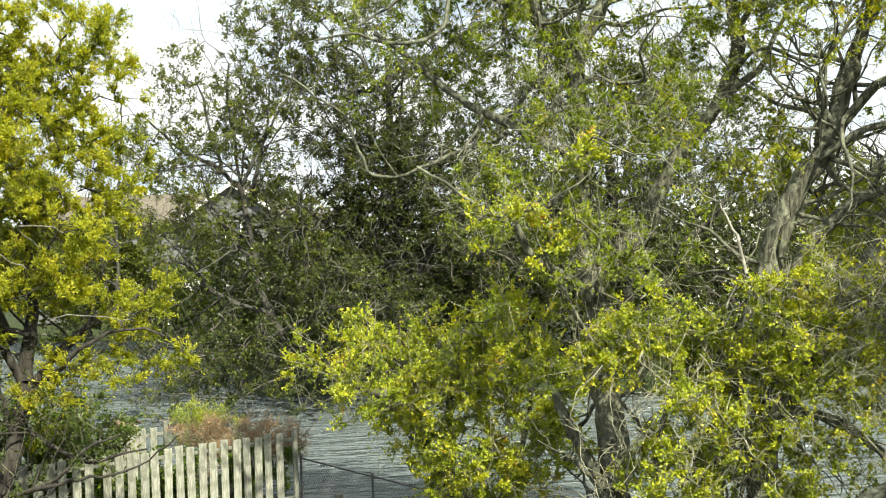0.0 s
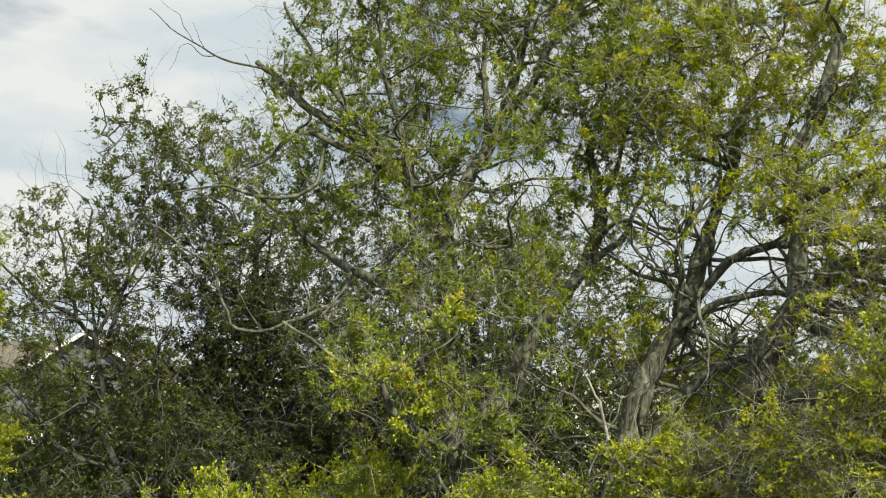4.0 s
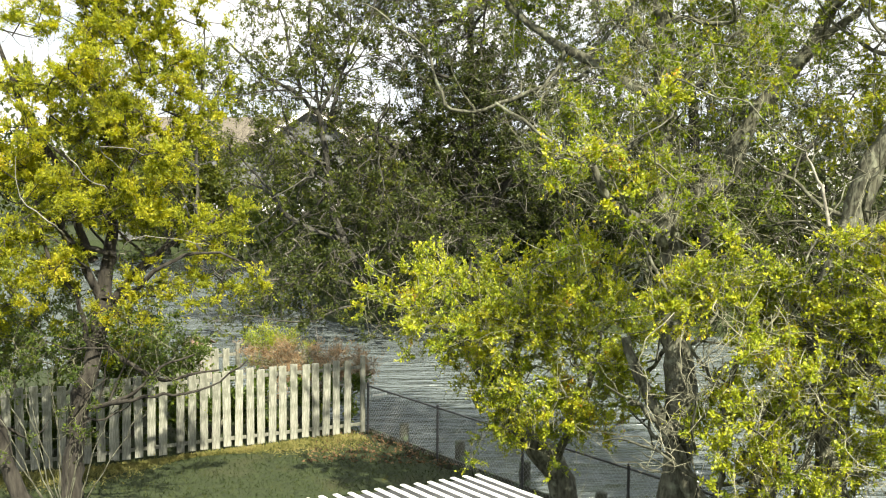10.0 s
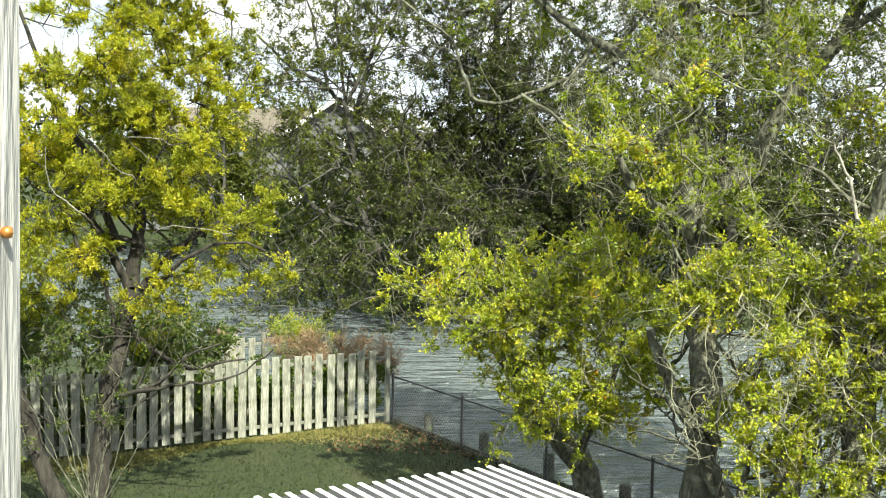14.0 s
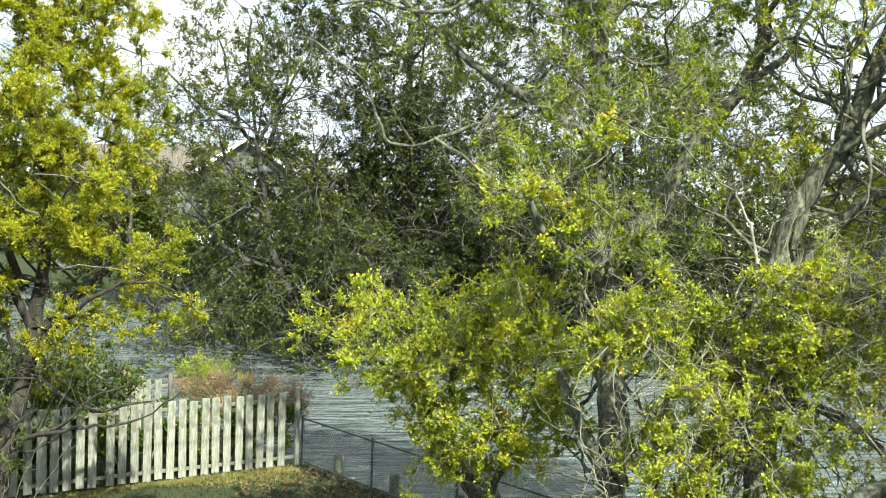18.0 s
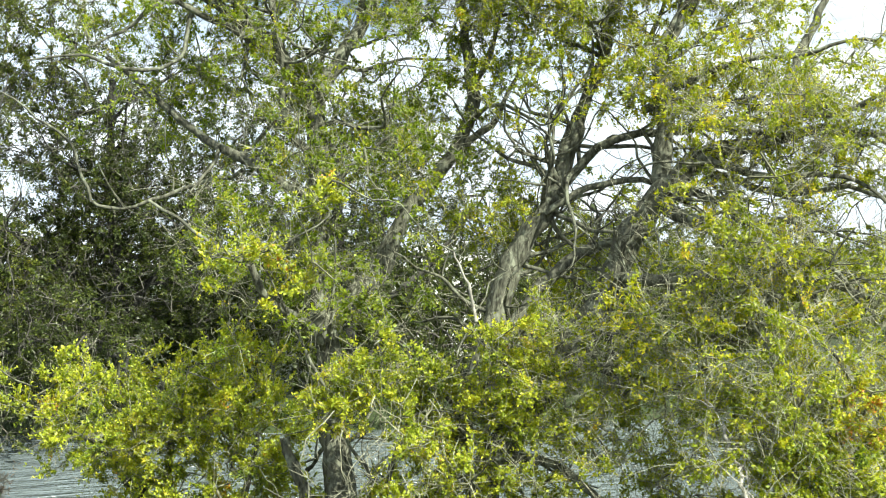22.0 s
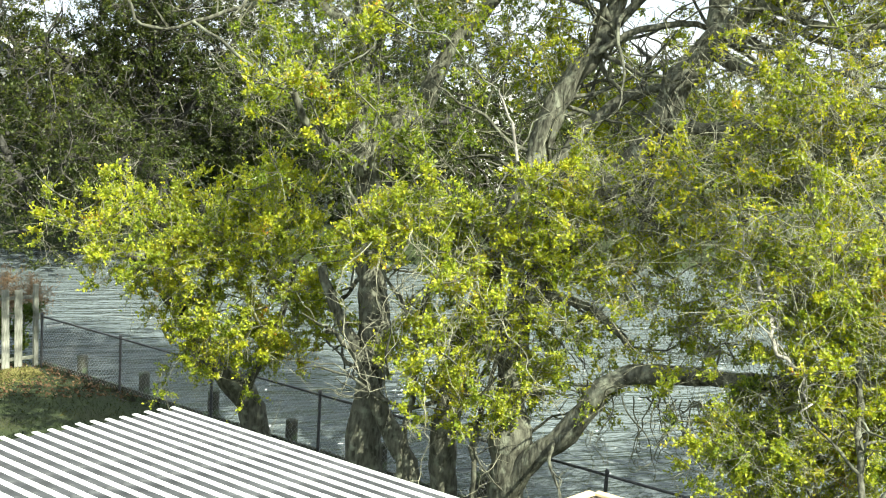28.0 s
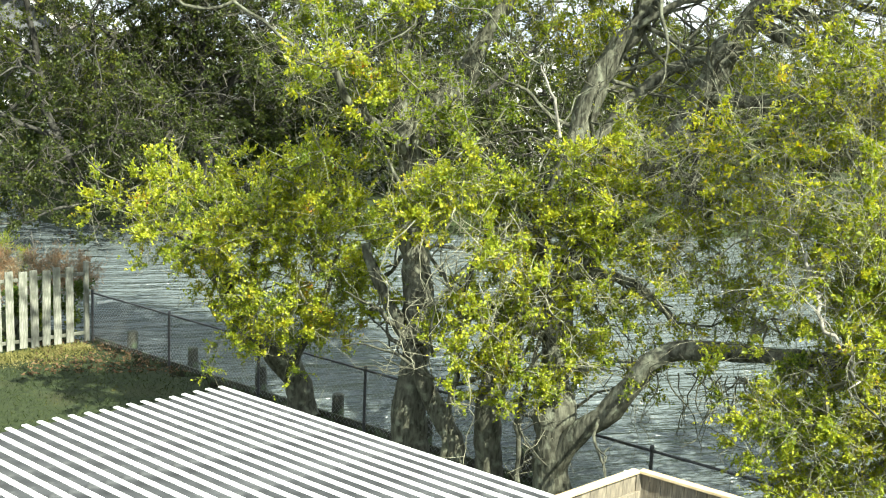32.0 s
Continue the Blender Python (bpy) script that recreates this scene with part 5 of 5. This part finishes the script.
def board_fence(name, a, b_, height, pitch, label, seed, end_post=True):
    a, b_ = Vector(a), Vector(b_)
    run = b_ - a
    turn = math.degrees(math.atan2(run.y, run.x))
    thing = empty(name, a, label, "fence", turn=turn)
    r = random.Random(seed)
    length = run.length
    kinds = [board_mesh(0.176, height + d, 0.022, seed + i) for i, d in enumerate((-0.03, -0.01, 0.0, 0.015, 0.03))]
    n_ = int(length / pitch)
    for i in range(n_):
        part("picket", r.choice(kinds), thing, m=pose(0.1 + i * pitch + r.uniform(-0.012, 0.012), -0.055 + r.uniform(-0.006, 0.006), 0.03 + r.uniform(-0.02, 0.02), r.uniform(-0.8, 0.8), r.uniform(-0.9, 0.9), r.uniform(-1.5, 1.5)))
    for z in (0.2, height - 0.16):
        part("rail", box("rail", (length, 0.04, 0.075), FENCE_WOOD, 0.005, (length / 2, 0.015, z)), thing)
    k = 0.0
    post = box("post", (0.095, 0.095, height - 0.02), FENCE_WOOD, 0.006, (0, 0, (height - 0.02) / 2))
    while k < length - 0.4:
        part("post", post, thing, m=pose(k + 0.1, 0.03, 0))
        k += 2.4
    if end_post:
        part("end_post", box("end_post", (0.10, 0.10, height + 0.12), FENCE_WOOD, 0.012, (0, 0, (height + 0.12) / 2)), thing, m=pose(length + 0.02, 0, 0))
    return thing


board_fence("board_fence", (-10.5, 20.05, 0), (-5.1, 22.95, 0), 1.72, 0.262, "weathered pale grey shadowbox board fence beside the lawn", 5, False)
board_fence("board_fence", (-5.1, 22.97, 0), (-1.15, 24.98, 0), 1.72, 0.262, "weathered pale board fence ending at the creek", 6)
board_fence("board_fence", (-6.9, 25.0, 0), (-4.38, 26.7, 0), 1.72, 0.262, "weathered board fence of the yard behind", 7)


# ---------------------------------------------------------------- wire fence, bulkhead and piles along the water
def wire_fence(a, b_, height, spacing):
    run = b_ - a
    length = run.length
    turn = math.degrees(math.atan2(run.y, run.x))
    thing = empty("wire_fence", a, "grey chain-link fence with steel posts at the water's edge", "fence", turn=turn)
    n_ = round(length / spacing)
    post_line = np.array([(0, 0, -0.1), (0, 0, height * 0.5), (0, 0, height)])
    v_, f_ = tube_arrays(post_line, [0.028] * 3, 10)
    post = quick_mesh("post", v_, f_, STEEL, True)
    cap_v, cap_f = tube_arrays(np.array([(0, 0, height - 0.005), (0, 0, height + 0.03), (0, 0, height + 0.055), (0, 0, height + 0.06)]), [0.034, 0.034, 0.02, 0.001], 10)
    cap = quick_mesh("cap", cap_v, cap_f, STEEL, True)
    for i in range(n_ + 1):
        p = part("post", post, thing, m=pose(i * length / n_, 0, 0))
        part("cap", cap, p)
    v_, f_ = tube_arrays(np.array([(0, 0, height - 0.03), (length / 2, 0, height - 0.035), (length, 0, height - 0.03)]), [0.021] * 3, 8)
    part("top_rail", quick_mesh("top_rail", v_, f_, STEEL, True), thing)
    for i in range(n_):
        x0, x1 = i * length / n_ + 0.03, (i + 1) * length / n_ - 0.03
        w, h, cell = x1 - x0, height - 0.06, 0.075
        p0, p1 = [], []
        for s in (1, -1):
            k = -h
            while k < w:
                lo, hi = max(0.0, k), min(w, k + h)
                zs = ((lo - k), (hi - k))
                p0.append((x0 + lo, 0.004 * s, 0.03 + (zs[0] if s > 0 else h - zs[0])))
                p1.append((x0 + hi, 0.004 * s, 0.03 + (zs[1] if s > 0 else h - zs[1])))
                k += cell * 1.414
        p0, p1 = np.array(p0), np.array(p1)
        v_, f_ = prisms(p0, p1, np.full(len(p0), 0.0026), np.full(len(p0), 0.0026))
        part("wire_mesh", quick_mesh("wire_mesh", v_, f_, WIRE), thing)
    return thing


wire_fence(FENCE_A + Vector((0.05, 0, 0)), FENCE_B, 1.15, 2.9)

run = FENCE_B - FENCE_A
along = run.normalized()
side = Vector((-along.y, along.x, 0))                       # towards the water
if side.y < 0:
    side = -side
bulk_turn = math.degrees(math.atan2(run.y, run.x))
bulk = empty("bulkhead", FENCE_A + side * 0.22, "dark timber bulkhead holding the lawn's edge", "bulkhead", kind="structure", turn=bulk_turn)
for k in range(4):
    part("plank", box("plank", (run.length + 0.6, 0.05, 0.28), PILE_WOOD, 0.008, (run.length / 2, 0, -0.09 - 0.3 * k)), bulk)


def pile(place, h, seed):
    r = np.random.default_rng(seed)
    thing = empty("mooring_post", place, "short round weathered mooring pile with mossy sides", "post", "piles along the bulkhead")
    line = np.array([(0, 0, z) for z in (-1.2, -0.4, 0.0, h * 0.6, h - 0.02, h, h + 0.004)])
    v_, f_ = tube_arrays(line, [0.12, 0.12, 0.118, 0.115, 0.112, 0.095, 0.001], 12, 0.03, r)
    part("shaft", quick_mesh("shaft", v_, f_, PILE_WOOD, True), thing)


for k in range(8):
    p = FENCE_A + along * (1.0 + 2.15 * k) + side * 0.42
    pile((p.x, p.y, 0), 0.36 + 0.05 * (k % 3), k)

sign = empty("white_marker", FENCE_A + Vector((0.32, -0.1, 0.93)), "small white plastic strip tied to the wire fence", "marker", turn=bulk_turn)
part("strip", box("strip", (0.34, 0.02, 0.045), WHITE_PLASTIC, 0.006), sign, m=pose(0, 0, 0, 0, -8, 55))


# ---------------------------------------------------------------- patio roof
def patio_roof():
    corner, u, w = Vector((0.937, 12.872, 2.46)), Vector((0.537, -0.844, 0.020)), Vector((-0.844, -0.537, 0.035))
    thing = empty("patio_roof", (corner.x, corner.y, 0), "flat patio roof of dirty sheet, groove shade in its grey, with white ribs", "roof")
    m = Matrix(((u.x, w.x, 0, 0), (u.y, w.y, 0, 0), (u.z, w.z, 1, corner.z), (0, 0, 0, 1)))
    pitch, n_, length = 0.179, 39, 7.0
    v_, f_ = [], []
    prof = [(0.0, 0.0), (0.005, 0.012), (0.061, 0.012), (0.066, 0.0)]
    rib_bm = [(x, y, z) for x in (-0.05, length) for y, z in prof]
    rib = mesh_of("rib", rib_bm, [(0, 4, 5, 1), (1, 5, 6, 2), (2, 6, 7, 3), (0, 1, 2, 3), (7, 6, 5, 4), (3, 7, 4, 0)], RIB_WHITE)
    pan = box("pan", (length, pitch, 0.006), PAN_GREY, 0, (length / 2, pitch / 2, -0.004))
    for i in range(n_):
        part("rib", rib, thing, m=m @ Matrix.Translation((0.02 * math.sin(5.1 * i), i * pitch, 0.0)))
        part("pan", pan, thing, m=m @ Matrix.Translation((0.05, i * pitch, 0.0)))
    wide = n_ * pitch
    part("fascia", box("fascia", (length, 0.035, 0.14), RIB_WHITE, 0.004, (length / 2, 0.02, -0.085)), thing, m=m)
    part("beam", box("beam", (0.06, wide, 0.16), RIB_WHITE, 0.004, (0.35, wide / 2, -0.09)), thing, m=m)
    part("beam", box("beam", (0.06, wide, 0.16), RIB_WHITE, 0.004, (length - 0.3, wide / 2, -0.09)), thing, m=m)
    for x in (0.35, length - 0.3):
        for y in (0.3, wide - 0.3):
            top = m @ Vector((x, y, -0.15))
            part("post", box("post", (0.09, 0.09, top.z), RIB_WHITE, 0.006, (0, 0, top.z / 2)), thing, m=pose(top.x, top.y, 0, 0, 0, math.degrees(math.atan2(u.y, u.x))))


patio_roof()


# ---------------------------------------------------------------- board screen with a new cap
def screen():
    c, a, b_ = Vector((5.5, 10.83, 0)), Vector((4.0, 10.1, 0)), Vector((6.6, 9.25, 0))
    thing = empty("wooden_screen", c, "grey board screen with a light new timber cap", "screen")
    top = 1.86
    for q in (a, b_):
        d = q - c
        turn = math.degrees(math.atan2(d.y, d.x))
        wing = part("wing", box("wing", (d.length, 0.04, 0.09), SCREEN_WOOD, 0.004, (d.length / 2, 0.03, 1.6)), thing, m=pose(0, 0, 0, 0, 0, turn))
        kinds = [board_mesh(0.138, top, 0.02, 60 + i, SCREEN_WOOD) for i in range(4)]
        for i in range(int(d.length / 0.145)):
            part("board", kinds[i % 4], wing, m=pose(0.08 + i * 0.145, 0, 0))
        part("cap", box("cap", (d.length, 0.10, 0.038), NEW_WOOD, 0.005, (d.length / 2 + 0.03, 0, top + 0.02)), wing, "light new pine cap board")
        part("fascia", box("fascia", (d.length, 0.022, 0.09), NEW_WOOD, 0.004, (d.length / 2 + 0.03, -0.035 if q is a else 0.035, top - 0.05)), wing)
    part("post", box("post", (0.1, 0.1, top), SCREEN_WOOD, 0.006, (0, 0, top / 2)), thing)


screen()

# ---------------------------------------------------------------- porch post beside the camera
porch = empty("porch_post", (-0.448, 0.885, 0), "chalky white painted wooden porch post with a rusty hook", "post")
porch.matrix_world = pose(-0.448, 0.885, 0, 0, 0.86, 0)
bm = bmesh.new()
bmesh.ops.create_cube(bm, size=1)
bmesh.ops.scale(bm, vec=(0.13, 0.13, 9.0), verts=bm.verts)
bmesh.ops.translate(bm, vec=(0, 0, 4.5), verts=bm.verts)
bmesh.ops.bevel(bm, geom=[e for e in bm.edges if abs(e.verts[0].co.z - e.verts[1].co.z) > 1], offset=0.006, segments=2, affect="EDGES")
me = bpy.data.meshes.new("shaft")
bm.to_mesh(me)
bm.free()
me.materials.append(POST_PAINT)
part("shaft", me, porch)
v, f = tube_arrays(np.array([(0.064, 0.018, 6.118), (0.069, 0.018, 6.118), (0.073, 0.018, 6.118), (0.075, 0.018, 6.118)]), [0.004, 0.006, 0.0055, 0.0005], 12)
part("hook", quick_mesh("hook", v, f, BRASS, True), porch, "rusty brass screw hook")


# ---------------------------------------------------------------- houses across the creek
def window(parent, w, h, m):
    fr = part("window", box("window", (w + 0.24, 0.10, h + 0.24), WHITE_TRIM, 0.01), parent, m=m)
    part("pane", box("pane", (w / 2 - 0.04, 0.05, h), GLASS, 0, (-w / 4 - 0.005, -0.045, 0)), fr)
    part("pane", box("pane", (w / 2 - 0.04, 0.05, h), GLASS, 0, (w / 4 + 0.005, -0.045, 0)), fr)


def gable(name, w, d, h, rise, wall_mat, over=0.5):
    """Walls of a gabled wing, its ridge along y."""
    vs = [(x, y, z) for y in (0, d) for x, z in ((0, 0), (w, 0), (w, h), (w / 2, h + rise), (0, h))]
    fs = [(0, 1, 2, 3, 4), (9, 8, 7, 6, 5), (1, 6, 7, 2), (0, 4, 9, 5)]
    walls = mesh_of(name, vs, fs, wall_mat)
    s, t = rise / (w / 2), 0.16
    roofs = []
    for sign_ in (-1, 1):
        x_eave = w / 2 + sign_ * (w / 2 + over)
        z_eave = h - s * over
        q = [(w / 2, -over, h + rise), (x_eave, -over, z_eave), (x_eave, d + over, z_eave), (w / 2, d + over, h + rise)]
        vs2 = q + [(x, y, z + t) for x, y, z in q]
        roofs.append(mesh_of("roof_slope", vs2, [(0, 1, 2, 3), (7, 6, 5, 4), (0, 4, 5, 1), (1, 5, 6, 2), (2, 6, 7, 3), (3, 7, 4, 0)], SHINGLE))
    trims = []
    for sign_ in (-1, 1):
        x_eave, z_eave = w / 2 + sign_ * (w / 2 + over), h - s * over
        q = [(w / 2, h + rise + t), (x_eave, z_eave + t), (x_eave, z_eave - 0.16), (w / 2, h + rise - 0.16)]
        vs3 = [(x, y, z) for y in (-over - 0.07, -over - 0.004) for x, z in q]
        trims.append(mesh_of("gable_trim", vs3, [(0, 1, 2, 3), (7, 6, 5, 4), (0, 4, 5, 1), (1, 5, 6, 2), (2, 6, 7, 3), (3, 7, 4, 0)], WHITE_TRIM))
    return walls, roofs, trims


def house(place, turn):
    thing = empty("far_house", place, "two-storey house with siding greyed for shade, tan shingle roof and white gable trim", "house", "houses across the creek", turn=turn)
    walls, roofs, trims = gable("wall", 7.0, 9.0, 7.7, 2.3, SIDING)
    part("wall", walls, thing)
    for r_ in roofs:
        part("roof", r_, thing)
    for t_ in trims:
        part("gable_trim", t_, thing)
    window(thing, 1.1, 1.5, pose(3.5, -0.04, 6.4))
    # the long wing behind, its ridge across
    w2, r2, t2 = gable("wall", 9.0, 16.0, 7.3, 2.2, SIDING)
    m = Matrix.Translation((4.0, 1.2, 0)) @ pose(0, 0, 0, 0, 0, 90)
    part("wall", w2, thing, m=m)
    for r_ in r2:
        part("roof", r_, thing, m=m)
    # deck with a white rail
    part("deck", box("deck", (9.5, 2.6, 0.22), WHITE_TRIM, 0.02, (1.5, -1.4, 2.4)), thing)
    for k in range(5):
        part("deck_post", box("deck_post", (0.16, 0.16, 3.6), WHITE_TRIM, 0.01, (-3.1 + 2.3 * k, -2.6, 1.7)), thing)
    part("hand_rail", box("hand_rail", (9.5, 0.1, 0.08), WHITE_TRIM, 0.01, (1.5, -2.6, 3.5)), thing)
    bal = box("baluster", (0.05, 0.05, 0.95), WHITE_TRIM, 0, (0, 0, 3.0))
    for k in range(42):
        part("baluster", bal, thing, m=pose(-3.1 + 0.225 * k, -2.6, 0))


house((-11.3, 80.5, 0.7), -6)


def white_house(place, turn):
    thing = empty("far_house", place, "white sided house glimpsed through the trees", "house", "houses across the creek", turn=turn)
    walls, roofs, trims = gable("wall", 12.0, 9.0, 5.2, 2.6, WHITE_SIDING)
    part("wall", walls, thing)
    for r_ in roofs:
        part("roof", r_, thing)
    for t_ in trims:
        part("gable_trim", t_, thing)
    for x in (2.0, 4.6, 7.4, 10.0):
        window(thing, 1.1, 1.4, pose(x, -0.04, 3.4))


white_house((20.4, 64.5, 0.8), -25)


def boat_house(place, turn):
    thing = empty("boat_shed", place, "low shed with a brown roof on the creek bank", "shed", turn=turn)
    part("wall", box("wall", (0.55, 0.6, 1.2), DOCK_WOOD, 0.02, (0, 0, 0.15)), thing)
    for s in (-1, 1):
        part("roof", box("roof", (0.7, 0.45, 0.04), RUST_ROOF, 0.01), thing, m=pose(0, 0.19 * s, 0.80, -24 * s, 0, 0))


boat_house((-6.25, 31.2, 0.36), -20)


def dock(place, turn):
    thing = empty("dock", place, "small grey timber dock with a white-topped boat lift", "dock", turn=turn)
    for k in range(16):
        part("plank", box("plank", (0.28, 2.2, 0.05), DOCK_WOOD, 0.006), thing, m=pose(-2.4 + 0.3 * k, 0, 0.1))
    for x in (-2.2, 2.2):
        for y in (-1, 1):
            part("pile", box("pile", (0.2, 0.2, 3.4), DOCK_WOOD, 0.03, (x, y, -0.5)), thing)
    part("canopy", box("canopy", (3.4, 1.9, 0.35), WHITE_PLASTIC, 0.12, (0.2, 0, 1.0)), thing)
    for x in (-1.2, 1.6):
        part("canopy_post", box("canopy_post", (0.08, 0.08, 0.8), STEEL, 0.01, (x, 0, 0.5)), thing)


dock((29.3, 25.0, 0.0), -40)

# ---------------------------------------------------------------- grass and fallen leaves
rng = np.random.default_rng(77)


def scatter(name, area, n_, mat, size, width, label, flat=0.0):
    x0, x1, y0, y1 = area
    p = np.stack([rng.uniform(x0, x1, n_), rng.uniform(y0, y1, n_)], -1)
    keep = p[:, 1] < near_shore(p[:, 0]) - 0.3
    p = p[keep]
    z = ground_z(p[:, 0], p[:, 1]) + 0.004
    at = np.column_stack([p, z])
    heading = rng.standard_normal((len(at), 3)) * [1, 1, 0.25]
    heading[:, 2] = np.abs(heading[:, 2]) + (0.9 if not flat else 0.08)
    v_, f_ = blades(at, heading, size * (0.5 + rng.random(len(at))), width, rng)
    tagged(new(name, quick_mesh(name, v_, f_, mat)), label, name.replace("_", " "), kind="stuff")


scatter("grass", (-10.5, 4.0, 13.0, 25.5), 45000, SHADED_BLADE, 0.07, 0.16, "short lawn grass in shade-darkened green with a few yellow blades")
scatter("fallen_leaves", (-2.2, 1.6, 22.2, 25.2), 1600, LITTER, 0.07, 0.6, "brown fallen leaves in the corner by the fence", 1.0)


def strip(name, a, b_, wide, n_, mat, size, label):
    """Blades along the foot of a fence, thinning out over the lawn."""
    a, b_ = np.array(a), np.array(b_)
    d = (b_ - a) / np.linalg.norm(b_ - a)
    out = np.array([d[1], -d[0]])
    k, far = rng.random((n_, 1)), np.abs(rng.standard_normal((n_, 1))) * wide
    p = a + (b_ - a) * k + out * (0.1 + far * (0.6 + 0.5 * np.sin(9 * k)))
    at = np.column_stack([p, ground_z(p[:, 0], p[:, 1]) + 0.004])
    heading = rng.standard_normal((n_, 3)) * [1, 1, 0.3] + [0, 0, 0.7]
    v_, f_ = blades(at, heading, size * (0.5 + rng.random(n_)), 0.16, rng)
    tagged(new(name, quick_mesh(name, v_, f_, mat)), label, name.replace("_", " "), kind="stuff")


# pale dry blades that also paint the sunlit band before the fence
strip("dry_grass", (-8.4, 21.05), (-1.3, 24.8), 0.55, 15000, STRAW, 0.085, "straw-coloured grass, sunlight painted in, along the foot of the fence")
